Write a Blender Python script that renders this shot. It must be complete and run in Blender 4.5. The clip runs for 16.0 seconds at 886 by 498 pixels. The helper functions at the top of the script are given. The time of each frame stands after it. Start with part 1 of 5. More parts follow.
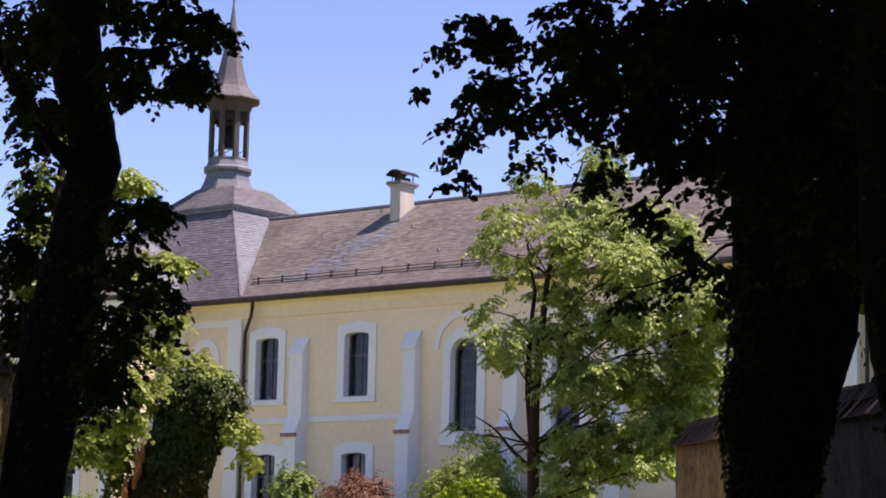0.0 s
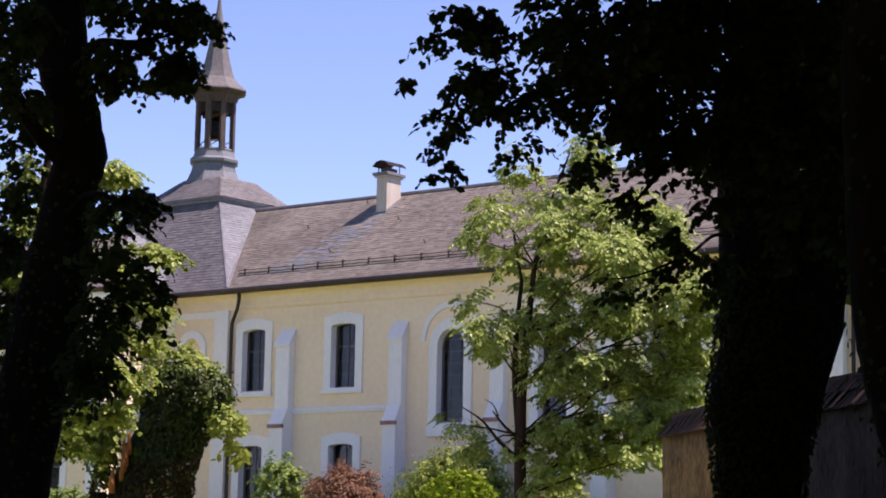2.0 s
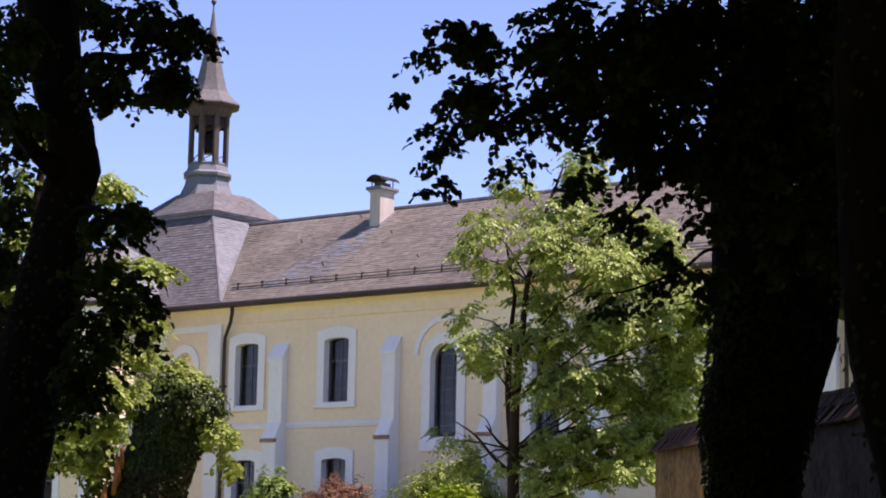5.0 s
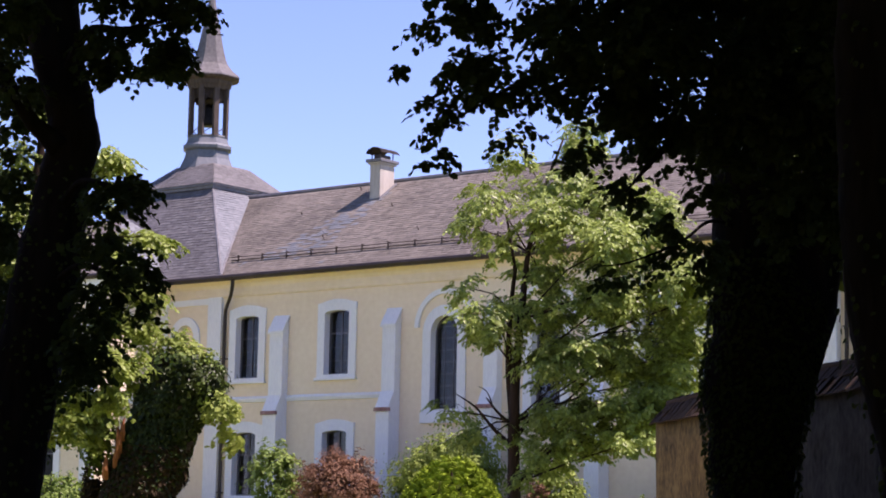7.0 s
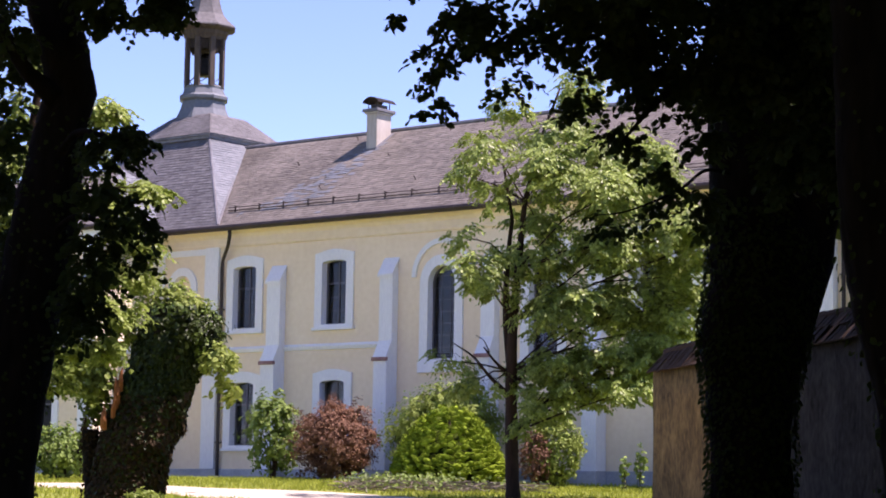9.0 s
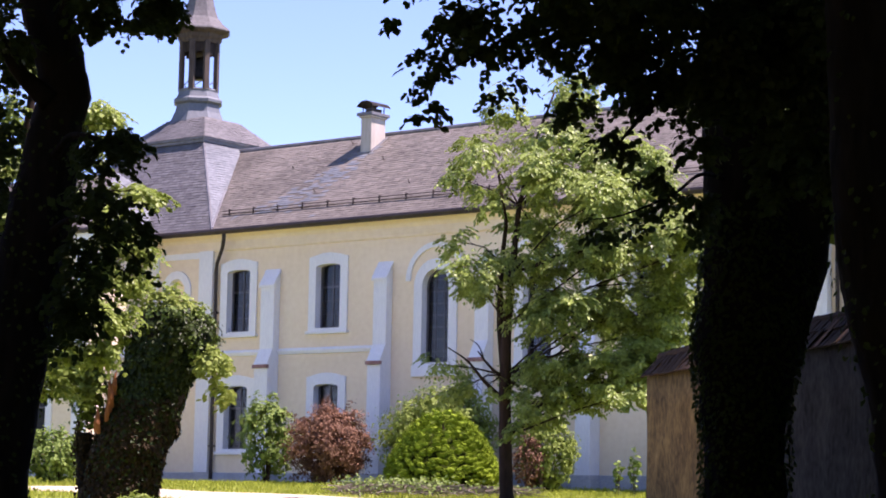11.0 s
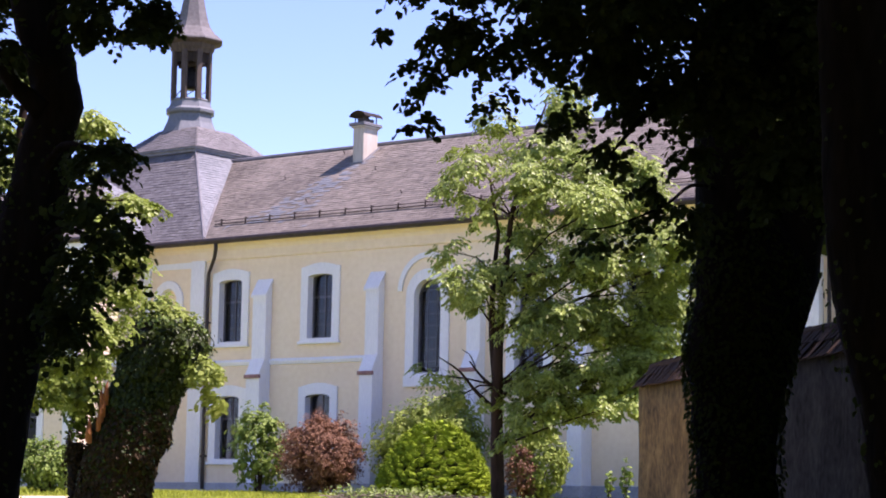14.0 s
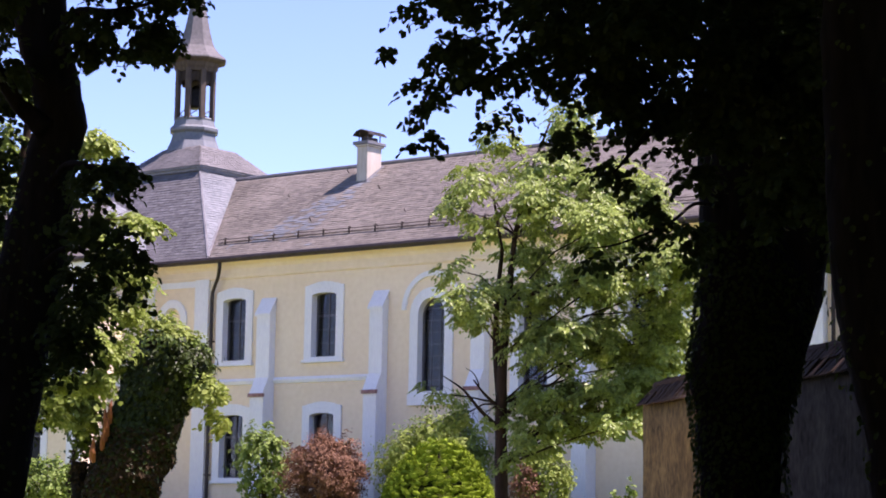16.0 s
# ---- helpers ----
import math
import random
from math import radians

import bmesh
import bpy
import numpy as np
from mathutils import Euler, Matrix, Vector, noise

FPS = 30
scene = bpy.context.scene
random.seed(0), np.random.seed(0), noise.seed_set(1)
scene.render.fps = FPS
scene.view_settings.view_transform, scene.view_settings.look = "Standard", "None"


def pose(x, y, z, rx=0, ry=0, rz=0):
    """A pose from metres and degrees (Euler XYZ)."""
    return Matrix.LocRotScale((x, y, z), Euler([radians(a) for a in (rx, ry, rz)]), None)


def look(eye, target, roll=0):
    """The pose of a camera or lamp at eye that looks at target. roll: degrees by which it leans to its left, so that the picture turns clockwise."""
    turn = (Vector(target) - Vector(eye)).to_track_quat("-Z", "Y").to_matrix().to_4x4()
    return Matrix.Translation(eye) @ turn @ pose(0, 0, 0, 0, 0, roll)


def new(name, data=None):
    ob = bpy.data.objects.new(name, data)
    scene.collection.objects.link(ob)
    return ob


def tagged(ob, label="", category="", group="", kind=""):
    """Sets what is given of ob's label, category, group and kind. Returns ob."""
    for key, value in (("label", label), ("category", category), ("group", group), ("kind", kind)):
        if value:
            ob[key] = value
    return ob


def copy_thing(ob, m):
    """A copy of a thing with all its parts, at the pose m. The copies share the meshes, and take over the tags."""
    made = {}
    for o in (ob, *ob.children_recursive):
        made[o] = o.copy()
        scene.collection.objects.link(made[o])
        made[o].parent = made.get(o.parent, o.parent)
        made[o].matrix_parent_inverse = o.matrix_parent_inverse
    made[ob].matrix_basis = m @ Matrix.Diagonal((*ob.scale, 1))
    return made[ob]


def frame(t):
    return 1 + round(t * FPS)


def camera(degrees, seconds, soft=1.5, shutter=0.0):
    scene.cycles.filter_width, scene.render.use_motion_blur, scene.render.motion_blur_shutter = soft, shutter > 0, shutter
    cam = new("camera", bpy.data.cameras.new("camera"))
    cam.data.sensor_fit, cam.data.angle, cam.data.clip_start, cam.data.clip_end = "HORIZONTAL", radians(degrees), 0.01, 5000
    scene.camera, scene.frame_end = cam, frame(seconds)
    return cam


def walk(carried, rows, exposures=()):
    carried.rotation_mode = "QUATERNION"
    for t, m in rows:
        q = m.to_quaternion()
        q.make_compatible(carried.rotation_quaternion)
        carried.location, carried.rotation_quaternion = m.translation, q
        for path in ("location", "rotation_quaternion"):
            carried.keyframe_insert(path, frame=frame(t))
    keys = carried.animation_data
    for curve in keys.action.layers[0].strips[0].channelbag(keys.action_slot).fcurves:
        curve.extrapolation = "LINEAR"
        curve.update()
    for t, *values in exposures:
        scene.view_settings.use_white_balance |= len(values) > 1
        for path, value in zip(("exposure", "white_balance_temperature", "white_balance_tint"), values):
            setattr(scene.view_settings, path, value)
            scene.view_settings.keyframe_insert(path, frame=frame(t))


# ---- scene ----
# camera: one standpoint under the trees, slow turns
cam = camera(22.5, 16.0, soft=1.85)
EYE = (0.0, 0.0, -0.65)
PATH = [
(0.0, 98.253, -1.296, 0.321),
    (0.5, 98.230, -1.371, 0.293),
    (1.0, 98.210, -1.267, 0.271),
    (1.5, 98.061, -1.164, 0.143),
    (2.0, 98.029, -1.160, -0.007),
    (2.5, 98.052, -0.952, -0.008),
    (3.0, 98.206, -0.970, -0.081),
    (3.5, 98.464, -1.055, -0.126),
    (4.0, 98.465, -1.233, -0.181),
    (6.5, 97.956, -1.148, -0.193),
    (7.0, 97.690, -1.114, -0.170),
    (7.5, 97.266, -1.134, -0.120),
    (8.0, 96.435, -1.238, -0.146),
    (8.5, 96.281, -1.113, -0.123),
    (9.0, 96.395, -0.918, -0.222),
    (11.5, 96.551, -1.010, -0.417),
    (12.0, 96.643, -0.864, -0.435),
    (12.5, 96.724, -1.030, -0.487),
    (13.0, 96.799, -1.103, -0.529),
    (13.5, 96.749, -1.083, -0.576),
    (14.0, 96.765, -1.075, -0.597),
    (14.5, 96.835, -0.938, -0.619),
    (15.0, 96.887, -1.024, -0.634),
    (15.5, 96.916, -1.073, -0.636),
    (16.0, 97.241, -1.021, -0.492),
]
walk(cam, [(t, pose(*EYE, rx, ry, rz)) for t, rx, ry, rz in PATH], exposures=[(0, 1.0, 6800, 38), (4, 1.05, 6800, 38), (8.5, 1.21, 6500, 41), (10, 1.35, 6450, 41), (12, 1.44, 6450, 42), (16, 1.43, 6450, 42)])

# world, sun, exposure
SUN_DIR = Vector((1.007, -0.105, 2.1)).normalized()
world = bpy.data.worlds.new("sky")
scene.world = world
world.use_nodes = True
wn = world.node_tree.nodes
sky = wn.new("ShaderNodeTexSky")
sky.sky_type = "NISHITA"
sky.sun_disc = False
sky.sun_elevation = math.asin(SUN_DIR.z)
sky.sun_rotation = math.atan2(SUN_DIR.x, SUN_DIR.y)
sky.air_density, sky.dust_density, sky.ozone_density = 0.65, 0.0, 4.6
wn["Background"].inputs["Strength"].default_value = 0.120
world.node_tree.links.new(sky.outputs[0], wn["Background"].inputs["Color"])
sun = new("sun", bpy.data.lights.new("sun", "SUN"))
sun.data.energy, sun.data.angle, sun.data.color = 5.0, radians(0.5), (1.0, 0.95, 0.86)
sun.matrix_world = look(SUN_DIR * 200, (0, 0, 0))


# materials
def material(name, low, high, rough=0.8, grain=8.0, stain=0.6, bump=0.15, metal=0.0, island=0.0, streak=False, thin=0.0, spec=0.3):
    """Two-scale procedural surface: colours low to high by fine grain and broad stains."""
    m = bpy.data.materials.new(name)
    m.use_nodes = True
    nt = m.node_tree
    n, l = nt.nodes, nt.links
    b = n["Principled BSDF"]
    co = n.new("ShaderNodeTexCoord")
    mp = n.new("ShaderNodeMapping")
    if streak:
        mp.inputs["Scale"].default_value = (1, 1, 0.25)
    l.new(co.outputs["Object"], mp.inputs["Vector"])
    fine, broad = n.new("ShaderNodeTexNoise"), n.new("ShaderNodeTexNoise")
    fine.inputs["Scale"].default_value, fine.inputs["Detail"].default_value = grain, 6
    broad.inputs["Scale"].default_value, broad.inputs["Detail"].default_value = stain, 4
    l.new(mp.outputs[0], fine.inputs["Vector"])
    l.new(mp.outputs[0], broad.inputs["Vector"])
    add = n.new("ShaderNodeMath")
    add.operation = "ADD"
    l.new(fine.outputs["Fac"], add.inputs[0])
    l.new(broad.outputs["Fac"], add.inputs[1])
    last = add
    if island:
        geo = n.new("ShaderNodeNewGeometry")
        mul = n.new("ShaderNodeMath")
        mul.operation = "MULTIPLY_ADD"
        mul.inputs[1].default_value = island
        l.new(geo.outputs["Random Per Island"], mul.inputs[0])
        l.new(add.outputs[0], mul.inputs[2])
        last = mul
    ramp = n.new("ShaderNodeMapRange")
    ramp.inputs["From Min"].default_value = 0.65
    ramp.inputs["From Max"].default_value = 1.35 + island
    l.new(last.outputs[0], ramp.inputs["Value"])
    mix = n.new("ShaderNodeMix")
    mix.data_type = "RGBA"
    mix.inputs["A"].default_value = (*low, 1)
    mix.inputs["B"].default_value = (*high, 1)
    l.new(ramp.outputs[0], mix.inputs["Factor"])
    l.new(mix.outputs["Result"], b.inputs["Base Color"])
    b.inputs["Roughness"].default_value, b.inputs["Metallic"].default_value = rough, metal
    b.inputs["Specular IOR Level"].default_value = spec
    if bump:
        bp = n.new("ShaderNodeBump")
        bp.inputs["Strength"].default_value, bp.inputs["Distance"].default_value = bump, 0.03
        l.new(fine.outputs["Fac"], bp.inputs["Height"])
        l.new(bp.outputs[0], b.inputs["Normal"])
    if thin:
        tr = n.new("ShaderNodeBsdfTranslucent")
        l.new(mix.outputs["Result"], tr.inputs["Color"])
        ms = n.new("ShaderNodeMixShader")
        ms.inputs[0].default_value = thin
        l.new(b.outputs[0], ms.inputs[1])
        l.new(tr.outputs[0], ms.inputs[2])
        l.new(ms.outputs[0], n["Material Output"].inputs["Surface"])
    return m


def glass_material(name):
    """Thin pane: clear but for its mirror gloss."""
    m = bpy.data.materials.new(name)
    m.use_nodes = True
    n, l = m.node_tree.nodes, m.node_tree.links
    n.remove(n["Principled BSDF"])
    clear, gloss, fres, mix = n.new("ShaderNodeBsdfTransparent"), n.new("ShaderNodeBsdfGlossy"), n.new("ShaderNodeFresnel"), n.new("ShaderNodeMixShader")
    clear.inputs["Color"].default_value = (0.7, 0.74, 0.74, 1)
    gloss.inputs["Roughness"].default_value = 0.06
    fres.inputs["IOR"].default_value = 1.5
    l.new(fres.outputs[0], mix.inputs[0])
    l.new(clear.outputs[0], mix.inputs[1])
    l.new(gloss.outputs[0], mix.inputs[2])
    l.new(mix.outputs[0], n["Material Output"].inputs["Surface"])
    return m


CREAM = material("cream_plaster", (0.735, 0.592, 0.412), (0.83, 0.693, 0.512), 0.9, 5, 0.35, 0.06)
WHITE = material("white_plaster", (0.66, 0.66, 0.68), (0.80, 0.80, 0.80), 0.85, 18, 0.7, 0.10, streak=True)
PLINTH = material("grey_plinth_plaster", (0.30, 0.31, 0.33), (0.46, 0.46, 0.48), 0.9, 12, 1.2, 0.3)
SLATE = material("weathered_roof_slates", (0.052, 0.046, 0.039), (0.208, 0.187, 0.160), 0.62, 9.0, 0.35, 0.3, island=0.45, spec=0.3)
TOWER_SLATE = material("grey_brown_tower_slates", (0.05, 0.048, 0.048), (0.165, 0.16, 0.162), 0.6, 8.0, 0.5, 0.3, island=0.45, spec=0.3)
SLATE_GREY = material("blue_grey_slates", (0.066, 0.076, 0.085), (0.165, 0.182, 0.198), 0.55, 7, 0.4, 0.2, island=0.45, spec=0.4)
CHIMNEY = material("grey_cream_chimney_render", (0.36, 0.33, 0.28), (0.52, 0.48, 0.41), 0.9, 9, 1.2, 0.2, streak=True)
ROOF_DECK = material("roof_underlay", (0.10, 0.09, 0.085), (0.17, 0.15, 0.14), 0.9)
LEAD = material("lead_flashing", (0.10, 0.10, 0.105), (0.19, 0.19, 0.20), 0.5, 6, 1.0, 0.1, metal=0.2)
GUTTER = material("dark_brown_metal", (0.028, 0.022, 0.02), (0.06, 0.045, 0.04), 0.5, 6, 1, 0.05, metal=0.3)
TIMBER = material("weathered_grey_timber", (0.038, 0.029, 0.024), (0.10, 0.078, 0.064), 0.85, 9, 1.0, 0.3, streak=True)
BRONZE = material("dark_bell_bronze", (0.02, 0.018, 0.014), (0.05, 0.04, 0.03), 0.5, 6, 2, 0.05, metal=0.8)
FRAME_DARK = material("dark_window_frame_paint", (0.06, 0.055, 0.06), (0.12, 0.11, 0.12), 0.6, 10, 2, 0.05)
BRICK = material("red_brick_ledge", (0.20, 0.10, 0.095), (0.40, 0.23, 0.21), 0.9, 10, 3, 0.3)
GLASS = glass_material("window_glass")
# near-black colour stands in for the dimness inside the rooms
ROOM_SHADE = material("room_shade_near_black", (0.012, 0.012, 0.013), (0.03, 0.03, 0.03), 0.9)
OLD_WALL = material("old_ochre_garden_wall_plaster", (0.048, 0.035, 0.020), (0.275, 0.188, 0.076), 0.95, 7, 1.3, 0.6, spec=0.05)
# grey plaster of the near stretch, with tree shade put into its colour
SHADED_GREY_WALL = material("grey_plaster_shade_darkened", (0.016, 0.015, 0.013), (0.085, 0.077, 0.066), 0.95, 7, 1.3, 0.6, spec=0.05)
CAP_TILE = material("brown_clay_cap_tiles", (0.020, 0.015, 0.011), (0.080, 0.050, 0.035), 0.9, 9, 1, 0.3, island=0.5, spec=0.05)
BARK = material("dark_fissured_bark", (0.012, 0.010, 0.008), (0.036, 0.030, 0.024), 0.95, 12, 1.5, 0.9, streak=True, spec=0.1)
BARK_YOUNG = material("brown_young_bark", (0.016, 0.011, 0.008), (0.052, 0.034, 0.025), 0.9, 14, 2, 0.6, streak=True, spec=0.12)
CUT_WOOD = material("red_brown_torn_wood", (0.13, 0.045, 0.015), (0.32, 0.12, 0.04), 0.85, 12, 2, 0.5, streak=True)
LINDEN_LEAF = material("dark_linden_leaves", (0.034, 0.054, 0.013), (0.090, 0.125, 0.030), 0.6, 3, 0.8, 0, island=0.6, thin=0.42, spec=0.10)
TREE_LEAF = material("fresh_green_leaves", (0.070, 0.120, 0.016), (0.40, 0.50, 0.115), 0.42, 2, 0.7, 0, island=0.8, thin=0.36, spec=0.30)
IVY_LEAF = material("ivy_leaves", (0.008, 0.015, 0.003), (0.046, 0.074, 0.009), 0.45, 3, 1, 0, island=0.7, thin=0.12, spec=0.18)
# lighter copy of the ivy green, sunlight put into the colour
IVY_LIT = material("sunlit_ivy_leaves", (0.03, 0.055, 0.008), (0.13, 0.20, 0.03), 0.45, 3, 1, 0, island=0.7, thin=0.2, spec=0.25)
DEAD_IVY = material("brown_dead_ivy", (0.018, 0.012, 0.006), (0.06, 0.04, 0.02), 0.8, 3, 1, 0, island=0.6, thin=0.1, spec=0.1)
LIME_LEAF = material("yellow_green_leaves", (0.125, 0.185, 0.028), (0.31, 0.375, 0.085), 0.6, 3, 1, 0, island=0.5, thin=0.35, spec=0.2)
SHRUB_LEAF = material("mid_green_shrub_leaves", (0.08, 0.135, 0.02), (0.25, 0.34, 0.075), 0.6, 3, 1, 0, island=0.6, thin=0.3, spec=0.2)
RED_LEAF = material("brown_red_barberry_leaves", (0.10, 0.045, 0.026), (0.27, 0.145, 0.083), 0.65, 3, 1, 0, island=0.6, thin=0.25, spec=0.2)
CONIFER_LEAF = material("golden_thuja_sprays", (0.065, 0.115, 0.007), (0.30, 0.40, 0.029), 0.75, 5, 1, 0.4, island=0.4, thin=0.08, spec=0.08)
THUJA_SHADE = material("shaded_thuja_twigs", (0.015, 0.022, 0.004), (0.04, 0.055, 0.010), 0.95, 6, 1, 0.3, spec=0.0)
PALE_LEAF = material("pale_variegated_leaves", (0.10, 0.14, 0.045), (0.28, 0.34, 0.13), 0.6, 3, 1, 0, island=0.6, thin=0.3, spec=0.2)
GRASS_BLADE = material("lawn_grass_blades", (0.18, 0.23, 0.02), (0.40, 0.44, 0.06), 0.7, 1, 0.3, 0, island=0.5, thin=0.3, spec=0.15)
LAWN = material("lawn_soil_and_grass", (0.10, 0.125, 0.02), (0.22, 0.24, 0.05), 0.95, 5, 0.35, 0.5, spec=0.1)
GRAVEL = material("pale_gravel", (0.34, 0.285, 0.215), (0.52, 0.45, 0.355), 0.95, 30, 0.8, 0.4, spec=0.1)
TWIG = material("dry_cut_twigs", (0.08, 0.066, 0.05), (0.24, 0.20, 0.155), 0.9, 9, 2, 0.3)


# builders
def mesh_of(bm, mat, name, smooth=False):
    me = bpy.data.meshes.new(name)
    bm.to_mesh(me)
    bm.free()
    me.materials.append(mat)
    if smooth:
        me.polygons.foreach_set("use_smooth", [True] * len(me.polygons))
    return me


def part(name, bm, mat, parent, label="", smooth=False):
    """Links a bmesh as one mesh object under a thing or under a part."""
    ob = new(name, bm if isinstance(bm, bpy.types.Mesh) else mesh_of(bm, mat, name, smooth))
    ob.parent = parent
    if label:
        ob["label"] = label
    return ob


def box(bm, x0, x1, y0, y1, z0, z1, m=None):
    vs = [bm.verts.new((m @ Vector((x, y, z))) if m else (x, y, z)) for z in (z0, z1) for y in (y0, y1) for x in (x0, x1)]
    for a in ((0, 2, 3, 1), (4, 5, 7, 6), (0, 1, 5, 4), (1, 3, 7, 5), (3, 2, 6, 7), (2, 0, 4, 6)):
        bm.faces.new([vs[i] for i in a])
    return vs


def bevel(bm, w=0.01, seg=1):
    bmesh.ops.bevel(bm, geom=bm.edges[:], offset=w, segments=seg, affect="EDGES", clamp_overlap=True)
    return bm


def boxes(*dims, w=0.0):
    bm = bmesh.new()
    for dd in dims:
        box(bm, *dd)
    return bevel(bm, w) if w else bm


def extrude_x(profile, x0, x1):
    """A closed (y, z) profile carried along x."""
    bm = bmesh.new()
    a = [bm.verts.new((x0, y, z)) for y, z in profile]
    b = [bm.verts.new((x1, y, z)) for y, z in profile]
    n = len(profile)
    for i in range(n):
        bm.faces.new((a[i], a[(i + 1) % n], b[(i + 1) % n], b[i]))
    bm.faces.new(a[::-1]), bm.faces.new(b)
    bmesh.ops.recalc_face_normals(bm, faces=bm.faces[:])
    return bm


def ring(bm, outer, inner, y0, y1):
    """A flat frame between two outlines of (x, z) with as many points each, from depth y0 to y1."""
    n = len(outer)
    vs = [[bm.verts.new((x, y, z)) for x, z in loop] for loop, y in ((outer, y0), (inner, y0), (inner, y1), (outer, y1))]
    for k in range(4):
        p, q = vs[k], vs[(k + 1) % 4]
        for i in range(n):
            bm.faces.new((p[i], p[(i + 1) % n], q[(i + 1) % n], q[i]))


def tube(bm, pts, radii, sides=8):
    """A tapered round limb along the points."""
    prev = None
    pts = [Vector(p) for p in pts]
    for i, p in enumerate(pts):
        d = (pts[min(i + 1, len(pts) - 1)] - pts[max(i - 1, 0)]).normalized()
        a = d.orthogonal().normalized() if i == 0 else (a - d * a.dot(d)).normalized()
        b = d.cross(a)
        loop = [bm.verts.new(p + (a * math.cos(k * 2 * math.pi / sides) + b * math.sin(k * 2 * math.pi / sides)) * radii[i]) for k in range(sides)]
        if prev:
            for k in range(sides):
                bm.faces.new((prev[k], prev[(k + 1) % sides], loop[(k + 1) % sides], loop[k]))
        else:
            bm.faces.new(loop[::-1])
        prev = loop
    bm.faces.new(prev)


def lathe(bm, profile, sides=8, turn=0.0, centre=(0, 0)):
    """Turned (or many-sided) body from (radius, z) pairs."""
    prev = None
    for r, z in profile:
        loop = [bm.verts.new((centre[0] + r * math.cos(turn + k * 2 * math.pi / sides), centre[1] + r * math.sin(turn + k * 2 * math.pi / sides), z)) for k in range(sides)]
        if prev:
            for k in range(sides):
                bm.faces.new((prev[k], prev[(k + 1) % sides], loop[(k + 1) % sides], loop[k]))
        else:
            bm.faces.new(loop[::-1])
        prev = loop
    bm.faces.new(prev)


def ground_z(x, y):
    """Height of the ground: it climbs gently to the house and is level there."""
    s = 72.0 - y
    return -0.1 - 0.0295 * (s + math.sqrt(s * s + 16)) / 2 + 0.03 * math.sin(x * 0.9) * math.sin(y * 0.7)


def leaf_mesh(name, places, mat, size, spread=0.35, broad=0.8, droop=0.3, rng=None, rise=0.35, axes=None):
    """Many small folded leaves: places are (point, outward) pairs. Each leaf is two lit halves with a pointed tip."""
    n = len(places)
    rs = np.random.RandomState(rng or 1)
    P = np.array([p for p, _ in places], dtype=float)
    N = np.array([o for _, o in places], dtype=float)
    N = N + rs.normal(0, spread, (n, 3)) + np.array([0, 0, rise])
    N /= np.linalg.norm(N, axis=1)[:, None] + 1e-9
    A = rs.normal(0, 1, (n, 3))
    A[:, 2] -= droop * 2
    if axes is not None:
        A = np.array(axes, dtype=float) + A * 0.30
    A -= N * (A * N).sum(1)[:, None]
    A /= np.linalg.norm(A, axis=1)[:, None] + 1e-9
    B = np.cross(N, A)
    S = size * rs.uniform(0.65, 1.25, n)[:, None]
    w = broad * 0.5
    V = np.empty((n, 6, 3))
    V[:, 0] = P
    V[:, 1] = P + S * (0.35 * A + w * B + 0.10 * N)
    V[:, 2] = P + S * (0.78 * A + w * 0.72 * B + 0.05 * N)
    V[:, 3] = P + S * (1.02 * A - 0.06 * N)
    V[:, 4] = P + S * (0.78 * A - w * 0.72 * B + 0.05 * N)
    V[:, 5] = P + S * (0.35 * A - w * B + 0.10 * N)
    base = np.arange(n)[:, None] * 6
    F = np.concatenate([base + np.array([0, 1, 2, 3]), base + np.array([0, 3, 4, 5])], 0)
    me = bpy.data.meshes.new(name)
    me.from_pydata(V.reshape(-1, 3).tolist(), [], F.tolist())
    me.materials.append(mat)
    return me


def clump(rs, centre, radii, count, sub=9, tight=0.30, shell=0.4):
    """Leaf places in an uneven cloud: small bunches scattered through an ellipsoid."""
    out = []
    c, r = np.array(centre, float), np.array(radii, float)
    per = max(4, count // sub // 4)
    bunches = max(1, count // per)
    for _ in range(bunches):
        v = rs.normal(0, 1, 3)
        v /= np.linalg.norm(v)
        k = shell + (1 - shell) * rs.uniform(0, 1) ** 0.6
        b = c + v * r * k
        size = tight * r.min() * rs.uniform(0.5, 1.4)
        d = v * np.array([1, 1, 0.3]) + rs.normal(0, 0.5, 3) + np.array([0, 0, -0.35])
        d /= np.linalg.norm(d)
        for _ in range(per):
            o = d * rs.uniform(-1, 1.1) * size * 1.7 + rs.normal(0, 0.34, 3) * size
            out.append((b + o, v * 0.6 + o / (np.linalg.norm(o) + 1e-6) * 0.6))
    return out


